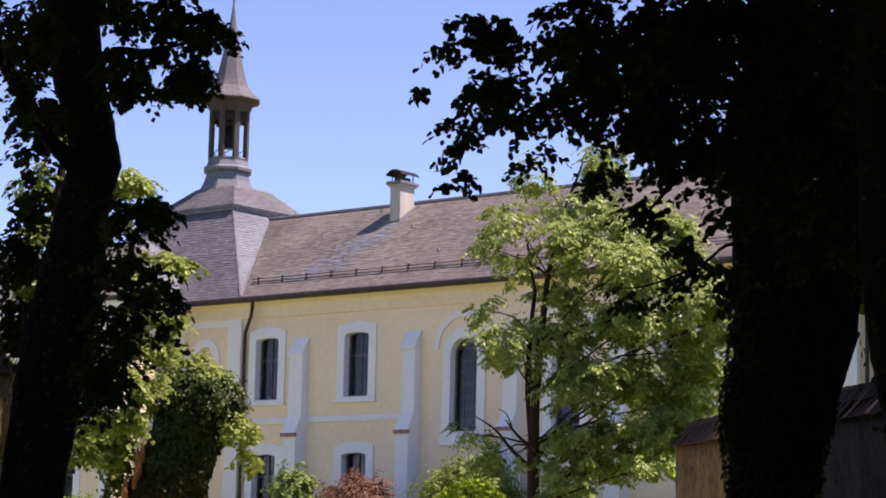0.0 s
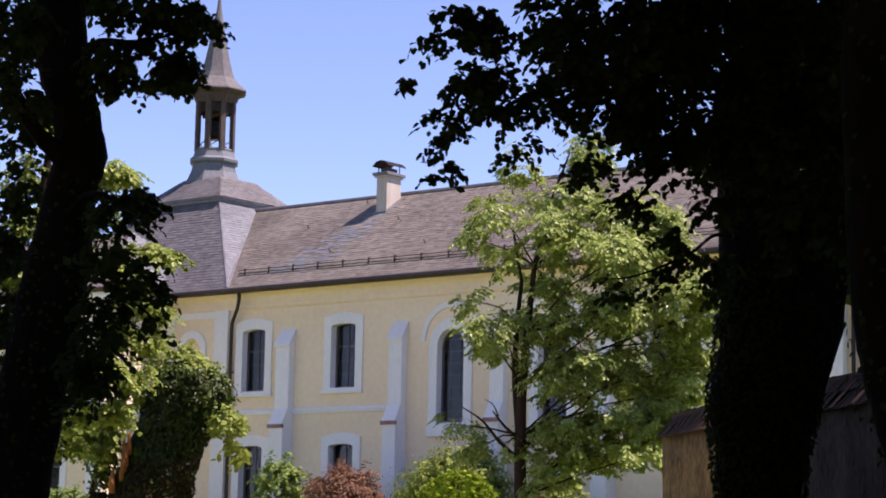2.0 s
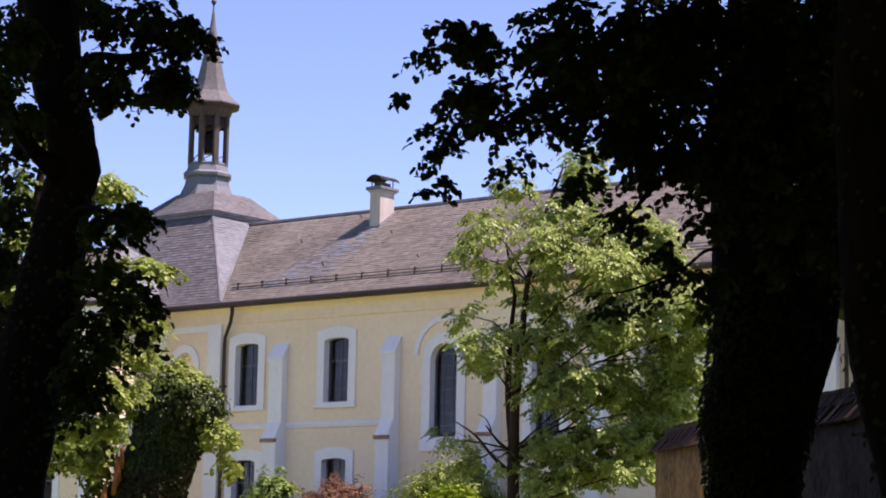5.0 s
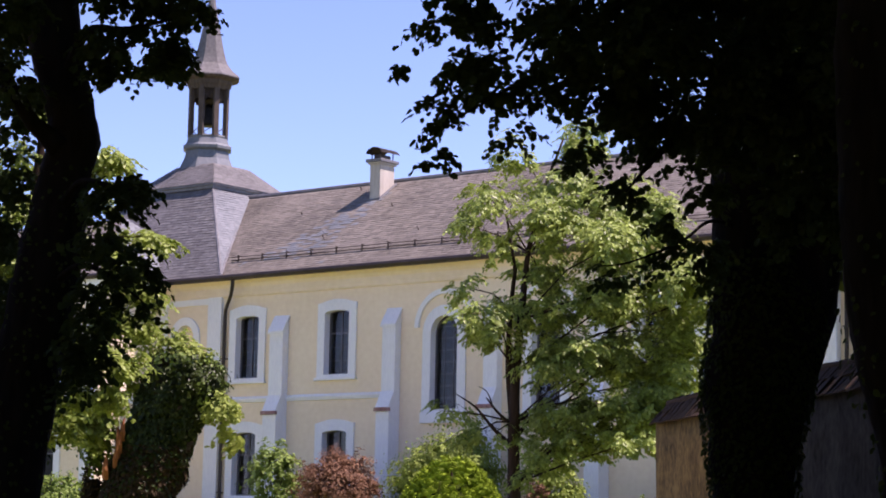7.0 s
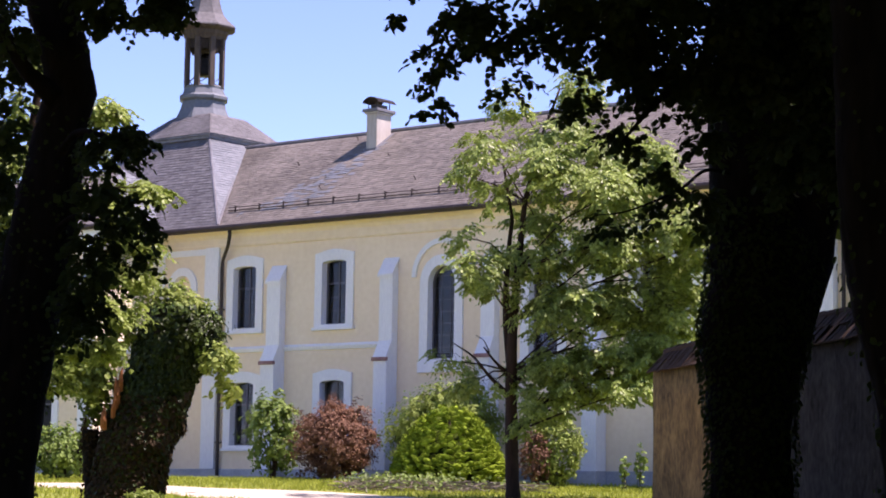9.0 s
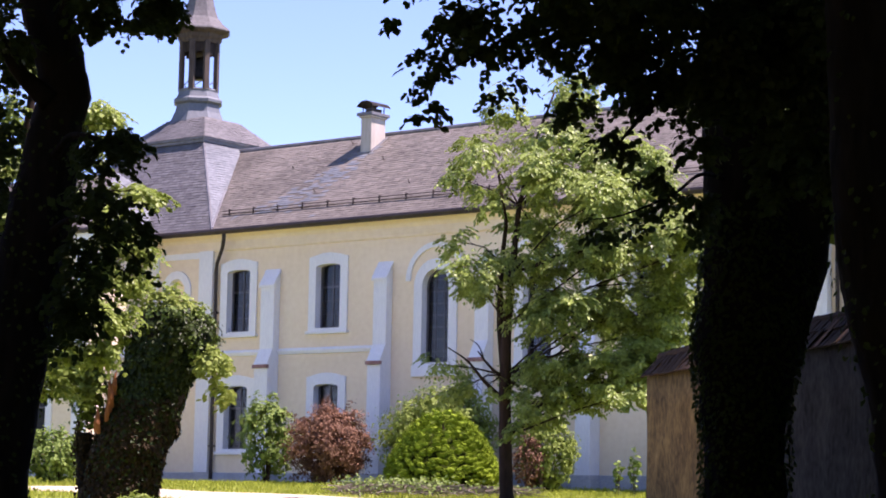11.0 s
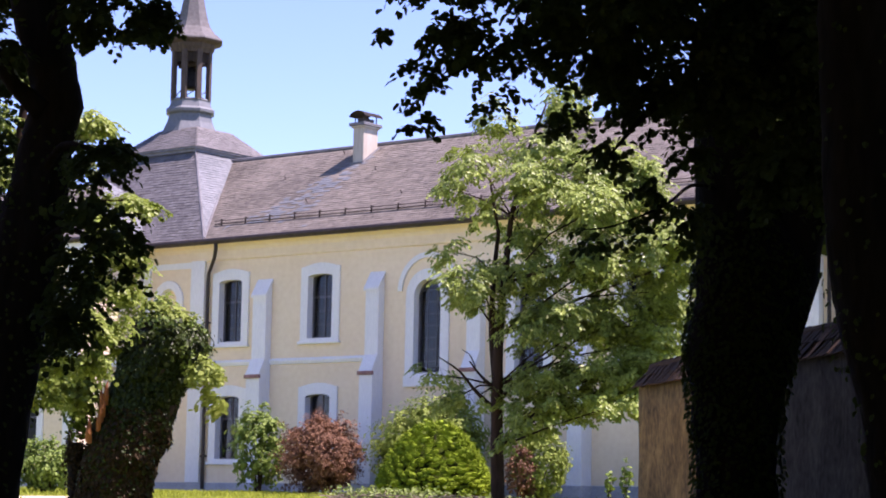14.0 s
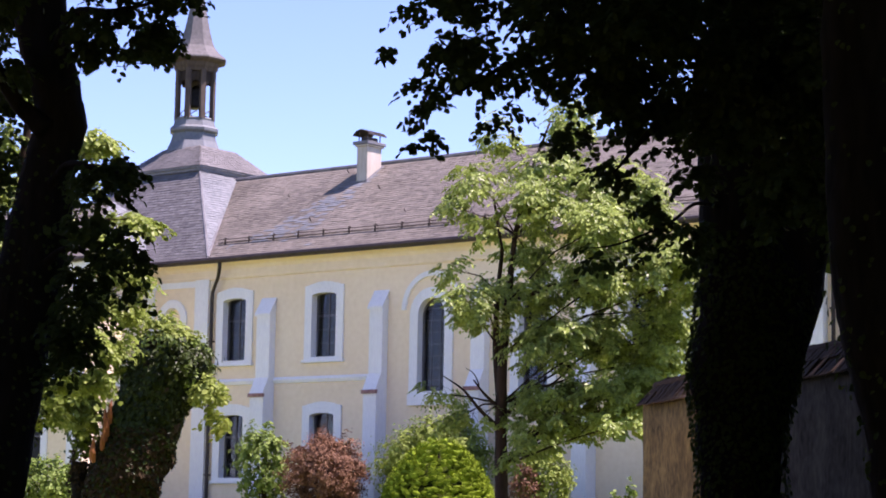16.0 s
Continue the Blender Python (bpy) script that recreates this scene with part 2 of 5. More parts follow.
def sprays(rs, centre, radii, count, leaf, per=11, sag=0.5, layer=0.10, wide=0.55, inset=0.3, bunch=8):
    """Leaves in layered fans: tilted plates of drooping twigs with alternate leaves. Gives (point, normal, axis) triples."""
    out = []
    c, r = np.array(centre, float), np.array(radii, float)
    r = np.maximum(r - inset * wide, 0.4 * r)
    plates = max(2, int(count / (per * bunch)))
    twigs = max(1, int(round(count / per / plates)))
    for _ in range(plates):
        v = rs.normal(0, 1, 3)
        v /= np.linalg.norm(v)
        base = c + v * r * rs.uniform(0.05, 1.0) ** 0.55
        away = np.array([v[0], v[1], 0.0]) + rs.normal(0, 0.35, 3) * np.array([1, 1, 0])
        away /= np.linalg.norm(away) + 1e-6
        reach = wide * rs.uniform(0.6, 1.2)
        for _ in range(twigs):
            a = rs.normal(0, 0.75)
            d = np.array([away[0] * math.cos(a) - away[1] * math.sin(a), away[0] * math.sin(a) + away[1] * math.cos(a), rs.uniform(-0.15, 0.15)])
            side = np.cross(d, [0, 0, 1.0])
            side /= np.linalg.norm(side) + 1e-6
            start = base + d * reach * rs.uniform(-0.25, 0.35) + np.array([0, 0, rs.normal(0, layer)])
            ln = reach * rs.uniform(0.55, 1.1)
            for k in range(per):
                f = (k + rs.uniform(0, 0.8)) / per
                s = 1 if k % 2 else -1
                p = start + d * ln * f - np.array([0, 0, sag * ln * f * f]) + side * s * leaf * rs.uniform(0.05, 0.35)
                ax = d * 0.8 + side * s * rs.uniform(0.3, 0.9) - np.array([0, 0, sag * (0.4 + f)])
                nn = np.array([0, 0, 0.75]) + v * 0.65 + d * sag * f + side * s * 0.25
                out.append((p, nn, ax))
    return out


# ground
def ground_sheet():
    bm = bmesh.new()
    xs = [-900, -300, -120, -60] + [-40 + i * 2.0 for i in range(41)] + [60, 120, 300, 900]
    ys = [-900, -300, -100, -40] + [-20 + i * 2.0 for i in range(61)] + [140, 250, 500, 1500]
    grid = [[bm.verts.new((x, y, ground_z(x, y) if abs(x) < 100 and -60 < y < 130 else (ground_z(0, max(-60, min(y, 130)))))) for x in xs] for y in ys]
    for j in range(len(ys) - 1):
        for i in range(len(xs) - 1):
            bm.faces.new((grid[j][i], grid[j][i + 1], grid[j + 1][i + 1], grid[j + 1][i]))
    ob = new("ground", mesh_of(bm, LAWN, "ground", True))
    return tagged(ob, "lawn and bare soil climbing gently to the house", "ground", kind="structure")


ground_sheet()

# the house: local x along the long wall, y into it, z up
HOUSE = pose(-3.5, 77.0, 0, 0, 0, -38.8)
house = tagged(new("abbey_building"), "two-storey cream plastered abbey wing with white trim and slate roof", "building")
house.matrix_world = HOUSE

EAVE, RIDGE_V, RIDGE = 8.95, 5.0, 12.92
RIGHT_END = 34.0


def arch_loop(cx, half, z0, spring, rise, n=12):
    """Outline of an opening: foot, straight jambs and a segmental or round head."""
    pts = [(cx - half, z0), (cx + half, z0)]
    for i in range(n + 1):
        a = math.pi * i / n
        pts.append((cx + half * math.cos(a), spring + rise * math.sin(a)))
    return pts


def rect_loop(x0, x1, z0, z1, spring, n=12):
    pts = [(x0, z0), (x1, z0)]
    for i in range(n + 1):
        k = i / n
        if k < 0.25:
            pts.append((x1, spring + (z1 - spring) * k / 0.25))
        elif k <= 0.75:
            pts.append((x1 + (x0 - x1) * (k - 0.25) / 0.5, z1))
        else:
            pts.append((x0, z1 + (spring - z1) * (k - 0.75) / 0.25))
    return pts


# openings: kind, centre, foot, springing
WINDOWS = [("small", c, z, z + 2.13) for z in (5.30, 1.12) for c in (-4.38, -0.10)]
WINDOWS += [("arched", c, 3.98, 6.55) for c in (4.68, 8.9, 13.1, 17.3)] + [("blind", -7.55, 4.4, 6.9)]
HALF = {"small": 0.56, "arched": 0.57, "blind": 0.45}
SURR = {"small": 0.89, "arched": 0.92, "blind": 0.75}


def front_wall():
    """Front wall with real openings, 0.5 m thick."""
    holes = [(c - SURR[k] + 0.05, c + SURR[k] - 0.05, z - 0.1, s + (1.1 if k != "small" else 0.35)) for k, c, z, s in WINDOWS]
    us = sorted({-20.0, RIGHT_END} | {h[0] for h in holes} | {h[1] for h in holes})
    ws = sorted({-1.2, EAVE} | {h[2] for h in holes} | {h[3] for h in holes})
    bm = bmesh.new()
    for y in (0.0, 0.5):
        cache = {}
        for i in range(len(us) - 1):
            for j in range(len(ws) - 1):
                mu, mw = (us[i] + us[i + 1]) / 2, (ws[j] + ws[j + 1]) / 2
                if any(h[0] < mu < h[1] and h[2] < mw < h[3] for h in holes):
                    continue
                q = []
                for u, w in ((us[i], ws[j]), (us[i + 1], ws[j]), (us[i + 1], ws[j + 1]), (us[i], ws[j + 1])):
                    if (u, w) not in cache:
                        cache[(u, w)] = bm.verts.new((u, y, w))
                    q.append(cache[(u, w)])
                bm.faces.new(q if y == 0 else q[::-1])
    for (k, c, z, s), h in zip(WINDOWS, holes):
        if k == "small":
            inner = rect_loop(h[0] + 0.03, h[1] - 0.03, z - 0.07, h[3] - 0.03, s)
            outer = rect_loop(h[0], h[1], h[2], h[3], s)
        else:
            inner = arch_loop(c, SURR[k] - 0.08, z - 0.07, s, SURR[k] - 0.08)
            outer = rect_loop(h[0], h[1], h[2], h[3], s)
        ring(bm, outer, inner, 0.0, 0.5)
    bmesh.ops.remove_doubles(bm, verts=bm.verts[:], dist=0.0005)
    bmesh.ops.recalc_face_normals(bm, faces=bm.faces[:])
    return bm


part("front_wall", front_wall(), CREAM, house, "cream plaster wall with faint rain streaks")
shell = boxes((-20, RIGHT_END, 9.6, 10.1, -1.2, EAVE), (RIGHT_END - 0.5, RIGHT_END, 0.5, 9.6, -1.2, EAVE), (-20, RIGHT_END, 0.5, 9.6, 8.7, 8.78), (-20, RIGHT_END, 0.5, 9.6, -0.3, -0.2), (-20, -19.5, 0.5, 9.6, -1.2, EAVE))
part("back_wall", shell, CREAM, house)
part("room_lining", boxes((-19.4, RIGHT_END - 0.6, 6.2, 6.3, -0.2, 8.7), (-19.4, RIGHT_END - 0.6, 0.55, 6.2, 4.2, 4.3), (-19.4, RIGHT_END - 0.6, 0.503, 6.2, -0.2, -0.15), (-19.4, RIGHT_END - 0.6, 0.503, 6.2, 8.6, 8.66)), ROOM_SHADE, house, "near-black room lining with the dimness painted in")


def window(kind, c, z, s):
    """Surround, sill, frame, glazing bars and panes of one window."""
    w = tagged(new("window"), "")
    w.parent = house
    h, so = HALF[kind], SURR[kind]
    n = 16
    rise = 0.11 if kind == "small" else h
    bm = bmesh.new()
    inner = arch_loop(c, h, z, s, rise, n)
    if kind == "small":
        top = s + 0.38
        outer = [(c - so, z - 0.12), (c + so, z - 0.12)]
        for i in range(n + 1):
            k = i / n
            if k < 0.2:
                outer.append((c + so, s + (top - s) * k / 0.2))
            elif k <= 0.8:
                kk = (k - 0.2) / 0.6
                arch = 0.12 * max(0.0, math.sin(math.pi * min(1, max(0, (kk - 0.08) / 0.84))))
                outer.append((c + so - 2 * so * kk, top + arch))
            else:
                outer.append((c - so, top + (s - top) * (k - 0.8) / 0.2))
    else:
        outer = arch_loop(c, so, z - 0.12, s, so, n)
    ring(bm, outer, inner, -0.06, 0.34)
    bmesh.ops.recalc_face_normals(bm, faces=bm.faces[:])
    part("surround", bm, WHITE, w, "white plaster window surround")
    sill_drop = 0.36 if kind == "arched" else 0.10
    part("sill", boxes((c - so - (0.02 if kind == "arched" else 0.08), c + so + 0.06, -0.12, 0.1, z - 0.1 - sill_drop, z - 0.1), w=0.012), WHITE, w)
    if kind == "blind":
        part("niche_back", boxes((c - h - 0.05, c + h + 0.05, 0.25, 0.3, z - 0.05, s + h + 0.05)), CREAM, w)
        return
    if kind == "arched":
        hood = bmesh.new()
        a, b = [], []
        for i in range(25):
            t = math.pi * i / 24
            a.append((c + 1.28 * math.cos(t), s + 0.2 + 1.28 * math.sin(t)))
            b.append((c + 1.10 * math.cos(t), s + 0.2 + 1.10 * math.sin(t)))
        vs = [[hood.verts.new((x, y, zz)) for x, zz in l] for l, y in ((a, 0), (a, -0.07), (b, -0.07), (b, 0))]
        for q in range(3):
            for i in range(24):
                hood.faces.new((vs[q][i], vs[q][i + 1], vs[q + 1][i + 1], vs[q + 1][i]))
        hood.faces.new([v[0] for v in vs]), hood.faces.new([v[-1] for v in vs][::-1])
        bmesh.ops.recalc_face_normals(hood, faces=hood.faces[:])
        part("hood_mould", hood, WHITE, w, "raised white plaster arch over the window")
    fr = bmesh.new()
    ring(fr, inner, arch_loop(c, h - 0.07, z + 0.07, s, rise - (0.03 if kind == "small" else 0.07), n), 0.22, 0.29)
    bmesh.ops.recalc_face_normals(fr, faces=fr.faces[:])
    frame_ob = part("frame", fr, FRAME_DARK, w)
    top = s + rise * 0.95
    bars = [(c - 0.03, c + 0.03, 0.23, 0.275, z + 0.06, top - 0.04)]
    if kind == "small":
        bars.append((c - h + 0.06, c + h - 0.06, 0.225, 0.28, z + 1.42, z + 1.49))
        rows = (0.5, 0.97)
    else:
        bars = [(c + k - 0.015, c + k + 0.015, 0.24, 0.265, z + 0.06, s + 0.3) for k in (-0.19, 0.19)]
        rows = [0.4 * i for i in range(1, 8)]
    for b in bars:
        part("glazing_bar", boxes(b), FRAME_DARK, frame_ob)
    for r in rows:
        part("glazing_bar", boxes((c - h + 0.06, c + h - 0.06, 0.24, 0.268, z + r - 0.014, z + r + 0.014)), FRAME_DARK, frame_ob)
    pane = bmesh.new()
    vs = [pane.verts.new((x, 0.255, zz)) for x, zz in arch_loop(c, h - 0.03, z + 0.03, s, rise - 0.02, n)]
    pane.faces.new(vs)
    po = part("pane", pane, GLASS, w, "dark glass pane")
    po.visible_shadow = False


for spec in WINDOWS:
    window(*spec)


def buttress(u0, u1, high=True):
    b = new("buttress")
    b.parent = house
    prof = [(0.02, -1.2), (-0.55, -1.2), (-0.55, 3.93), (-0.60, 3.97), (-0.60, 4.06), (-0.30, 4.63), (-0.30, 6.80), (-0.30, 6.86), (0.02, 7.40)]
    part("shaft", bevel(extrude_x(prof, u0, u1), 0.012), WHITE, b, "white stepped plaster buttress")
    part("coping", bevel(extrude_x([(0.0, 7.36), (-0.37, 6.80), (-0.37, 6.90), (0.0, 7.49)], u0 - 0.04, u1 + 0.04), 0.008), WHITE, b)
    part("plinth", boxes((u0 - 0.06, u1 + 0.06, -0.63, -0.05, -1.2, 0.28), w=0.02), PLINTH, b)
    k = 4
    for i in range(k):
        x = u0 - 0.03 + (u1 - u0 + 0.06) * i / k
        part("brick", boxes((x, x + (u1 - u0 + 0.06) / k - 0.012, -0.63, -0.5, 3.93, 4.06), w=0.008), BRICK, b)
    return b


for u0, u1 in ((-3.05, -2.40), (2.18, 2.77), (6.53, 7.10), (10.76, 11.34), (14.45, 15.05), (18.95, 19.5)):
    buttress(u0, u1)

part("pilaster", boxes((-6.36, -5.66, -0.10, 0.02, 0.28, 8.30), w=0.012), WHITE, house, "white plaster corner pilaster")
part("pilaster", boxes((-8.86, -8.50, -0.08, 0.02, 0.28, 8.30), w=0.012), WHITE, house)
part("band", boxes((-8.5, -6.36, -0.05, 0.02, 8.05, 8.32)), WHITE, house)
part("string_course", bevel(extrude_x([(0.02, 4.42), (-0.05, 4.44), (-0.09, 4.56), (-0.05, 4.63), (0.02, 4.65)], -5.66, 2.18), 0.004), WHITE, house, "white moulded string course")
part("cornice", extrude_x([(0.02, 8.26), (-0.07, 8.28), (-0.085, 8.36), (-0.07, 8.40), (-0.07, 8.60), (-0.13, 8.72), (-0.24, 8.82), (-0.36, 8.87), (-0.36, 8.95), (0.02, 8.95)], -8.86, RIGHT_END), CREAM, house, "coved cream cornice under the eaves")
part("plinth", boxes((-20, RIGHT_END, -0.07, 0.02, -1.2, 0.28), w=0.015), PLINTH, house, "grey painted plinth")

# gutter and downpipe
gut = bmesh.new()
tube(gut, [(-8.6, -0.47, 8.93), (-5.4, -0.47, 8.93), (10, -0.47, 8.94), (RIGHT_END, -0.47, 8.95)], [0.115] * 4, 8)
box(gut, -8.6, RIGHT_END, -0.40, 0.0, 8.955, 9.0)
part("gutter", gut, GUTTER, house, "dark brown half-round gutter")


def downpipe(u, foot=0.05):
    bm = bmesh.new()
    tube(bm, [(u + 0.66, -0.47, 8.9), (u + 0.66, -0.46, 8.62), (u + 0.50, -0.36, 8.30), (u + 0.06, -0.16, 7.80), (u, -0.12, 7.5), (u, -0.12, 4), (u, -0.12, foot)], [0.075, 0.07, 0.065, 0.065, 0.065, 0.065, 0.065], 8)
    for z in (1.2, 3.6, 6.0):
        box(bm, u - 0.085, u + 0.085, -0.2, 0.0, z, z + 0.05)
    part("downpipe", bm, GUTTER, house, "dark brown metal downpipe")


downpipe(-5.45)
downpipe(19.75)


# roofs
def slates(origin, along, up, rows, inside, wide=0.27, show=0.16, rng=3, keep=None):
    """Slate courses on a plane: origin, unit along, unit up the slope; inside(a, b) tells where the plane is roofed."""
    rs = np.random.RandomState(rng)
    o, ax, upv = Vector(origin), Vector(along).normalized(), Vector(up).normalized()
    nrm = ax.cross(upv).normalized()
    if nrm.z < 0:
        nrm = -nrm
    V, F = [], []
    for r in range(rows):
        b0 = r * show
        a_lo, a_hi = inside(b0 + show * 0.5)
        a = a_lo - rs.uniform(0, wide)
        while a < a_hi:
            w = wide * rs.uniform(0.85, 1.15)
            x0, x1 = max(a, a_lo), min(a + w - 0.008, a_hi)
            a += w
            if x1 - x0 < 0.03 or (keep and rs.uniform() > keep((x0 + x1) / 2, b0)):
                continue
            lift = 0.020 + rs.uniform(0, 0.010)
            j = rs.uniform(-0.012, 0.012)
            low = [o + ax * x0 + upv * (b0 + j), o + ax * x1 + upv * (b0 + j)]
            high = [o + ax * x1 + upv * (b0 + show * 1.25), o + ax * x0 + upv * (b0 + show * 1.25)]
            k = len(V)
            V += [p + nrm * 0.012 for p in low] + [p + nrm * lift for p in low] + [p + nrm * 0.014 for p in high]
            F += [(k, k + 1, k + 3, k + 2), (k + 2, k + 3, k + 4, k + 5)]
    me = bpy.data.meshes.new("slating")
    me.from_pydata([tuple(v) for v in V], [], F)
    return me


def slate_part(parent, mat, *args, **kw):
    me = slates(*args, **kw)
    me.materials.append(mat)
    ob = part("slating", me, mat, parent)
    ob["kind"] = "stuff"
    return ob


def poly(faces):
    bm = bmesh.new()
    for f in faces:
        bm.faces.new([bm.verts.new(p) for p in f])
    return bm


roof = part("main_roof", poly([[(-8.6, -0.45, 9.0), (RIGHT_END + 0.3, -0.45, 9.0), (RIGHT_END + 0.3, 5, RIDGE), (-9.6, 5, RIDGE)],
                               [(RIGHT_END + 0.3, 10.45, 9.0), (-9.6, 10.45, 9.0), (-9.6, 5, RIDGE), (RIGHT_END + 0.3, 5, RIDGE)],
                               [(RIGHT_END + 0.3, -0.45, 9.0), (RIGHT_END + 0.3, 10.45, 9.0), (RIGHT_END + 0.3, 5, RIDGE)]]), ROOF_DECK, house, "weathered brown-grey slate gable roof")
UPV = Vector((0, RIDGE_V + 0.45, RIDGE - 9.0)).normalized()
LEN = Vector((0, RIDGE_V + 0.45, RIDGE - 9.0)).length
# the valley runs from the eaves corner to the ridge
slate_part(roof, SLATE, (0, -0.45, 9.0), (1, 0, 0), UPV, int(LEN / 0.16), lambda b: (-5.45 - 4.05 * b / LEN, 24.0))
ridge = bmesh.new()
tube(ridge, [(-9.6, 5, RIDGE + 0.01), (RIGHT_END + 0.3, 5, RIDGE + 0.01)], [0.10, 0.10], 8)
part("ridge_cap", ridge, LEAD, roof)
valley = bmesh.new()
va, vb = Vector((-5.42, -0.42, 9.06)), Vector((-9.45, 5.0, RIDGE + 0.06))
tube(valley, [va, vb], [0.05, 0.05], 6)
part("valley_flashing", valley, LEAD, roof)
# blue-grey repair below the chimney
slate_part(roof, SLATE_GREY, (0, -0.45, 9.0 + 0.008), (1, 0, 0), UPV, 36, lambda b: (-5.0, 0.0), rng=8, keep=lambda a, b: 0.65 * math.exp(-((a + 1.75 + 0.34 * (5.3 - b)) / (0.40 + 0.16 * (5.5 - b))) ** 2) * (1 if b > 1.5 else b / 2))

# snow guard: two rails on brackets
guard = new("snow_guard")
guard.parent = house
for k, off in enumerate((0.09, 0.20)):
    bm = bmesh.new()
    tube(bm, [Vector((-5.7, -0.45, 9.0)) + UPV * 1.02 + Vector((0, 0, off)), Vector((26, -0.45, 9.0)) + UPV * 1.02 + Vector((0, 0, off))], [0.017, 0.017], 6)
    part("rail", bm, GUTTER, guard)
u = -5.35
while u < 26:
    bm = bmesh.new()
    p = Vector((u, -0.45, 9.0)) + UPV * 1.02
    box(bm, p.x - 0.015, p.x + 0.015, p.y - 0.03, p.y + 0.03, p.z, p.z + 0.26)
    tube(bm, [p + Vector((0, 0, 0.24)), p + UPV * 0.38 + Vector((0, 0, 0.02))], [0.014, 0.014], 5)
    part("bracket", bm, GUTTER, guard)
    u += 1.19
# roof hooks
rs = np.random.RandomState(5)
for r, b in enumerate((2.3, 4.5, 6.2)):
    for i in range(8):
        u = -6.5 + r * 1.7 + i * 4.4
        if u < -5.2 - 4.05 * b / LEN + 0.6:
            continue
        p = Vector((u, -0.45, 9.0)) + UPV * b
        bm = bmesh.new()
        tube(bm, [p, p + Vector((0, -0.08, 0.07)), p + Vector((0, -0.11, 0.14))], [0.016, 0.014, 0.018], 5)
        part("roof_hook", bm, GUTTER, roof)

# chimney
chim = new("chimney")
chim.parent = house
c0, c1, d0, d1 = -2.12, -1.62, 3.86, 4.68
part("shaft", boxes((c0, c1, d0, d1, 11.6, 13.50), w=0.012), CHIMNEY, chim, "pale rendered chimney shaft")
part("cap_slab", boxes((c0 - 0.12, c1 + 0.12, d0 - 0.12, d1 + 0.12, 13.50, 13.62), w=0.015), LEAD, chim)
part("cap_slab", boxes((c0 - 0.06, c1 + 0.06, d0 - 0.06, d1 + 0.06, 13.43, 13.50), w=0.01), CHIMNEY, chim)
hood = bmesh.new()
for i in range(13):
    a = math.pi * (0.12 + 0.76 * i / 12)
    for y in (d0 - 0.1, d1 + 0.12):
        hood.verts.new(((c0 + c1) / 2 - 0.42 * math.cos(a), y, 13.72 + 0.34 * math.sin(a)))
hood.verts.ensure_lookup_table()
for i in range(12):
    hood.faces.new((hood.verts[2 * i], hood.verts[2 * i + 1], hood.verts[2 * i + 3], hood.verts[2 * i + 2]))
bmesh.ops.solidify(hood, geom=hood.faces[:], thickness=0.02)
part("hood", hood, GUTTER, chim, "curved dark metal rain hood")
for x in (c0 + 0.05, c1 - 0.05):
    for y in (d0 + 0.05, d1 - 0.05):
        part("hood_leg", boxes((x - 0.015, x + 0.015, y - 0.015, y + 0.015, 13.6, 13.98)), GUTTER, chim)
part("flue", boxes((c0 + 0.1, c1 - 0.1, d0 + 0.12, d1 - 0.12, 13.6, 13.8)), GUTTER, chim)
part("flashing", boxes((c0 - 0.05, c1 + 0.05, d0 - 0.10, d0 + 0.02, 11.8, 12.12)), LEAD, chim)
fl = bmesh.new()
tube(fl, [(c1 + 0.03, d0 - 0.05, 12.11), (c1 + 0.03, d1 + 0.1, 12.78)], [0.05, 0.05], 6)
part("flashing", fl, LEAD, chim)

# pavilion roof with its lantern
TU, TV = -11.38, 5.0
AX, AY = 1.9, 1.9
M0 = 13.10
pav = new("pavilion_roof")
pav.parent = house
E0 = [(-5.4, -0.45, 9.0), (-17.8, -0.45, 9.0), (-17.8, 10.45, 9.0), (-5.4, 10.45, 9.0)]
T0 = [(TU + AX, TV - AY, M0), (TU - AX, TV - AY, M0), (TU - AX, TV + AY, M0), (TU + AX, TV + AY, M0)]
part("lower_slopes", poly([[E0[i], E0[(i + 1) % 4], T0[(i + 1) % 4], T0[i]] for i in range(4)]), ROOF_DECK, pav)


def slope_slates(parent, a0, a1, b1, b0, mat, rng, show=0.16):
    """Slates on the four-cornered slope a0-a1 (foot) to b0-b1 (head)."""
    a0, a1, b0, b1 = Vector(a0), Vector(a1), Vector(b0), Vector(b1)
    ax = (a1 - a0).normalized()
    upv = (b0 - a0) - ax * (b0 - a0).dot(ax)
    ln = upv.length
    k0, k1 = (b0 - a0).dot(ax), (b1 - a0).dot(ax)
    la = (a1 - a0).length
    slate_part(parent, mat, a0, ax, upv, int(ln / show), lambda b: (k0 * b / ln, la + (k1 - la) * b / ln), show=show, rng=rng)


slope_slates(pav, E0[1], E0[0], T0[0], T0[1], TOWER_SLATE, 11)
slope_slates(pav, E0[0], E0[3], T0[3], T0[0], SLATE_GREY, 12)
hip = bmesh.new()
tube(hip, [E0[0], T0[0]], [0.05, 0.05], 6)
part("hip_flashing", hip, LEAD, pav)
mould = bmesh.new()
for o, z0, z1 in ((0.02, M0 - 0.12, M0 - 0.02), (0.10, M0 - 0.02, M0 + 0.10), (0.18, M0 + 0.10, M0 + 0.17)):
    box(mould, TU - AX - o, TU + AX + o, TV - AY - o, TV + AY + o, z0, z1)
part("moulding", mould, LEAD, pav, "grey moulded ledge round the roof")
BR = 1.12
U0 = [(x * 1.10 - TU * 0.10, y * 1.10 - TV * 0.10, M0 + 0.17) for x, y, z in T0]
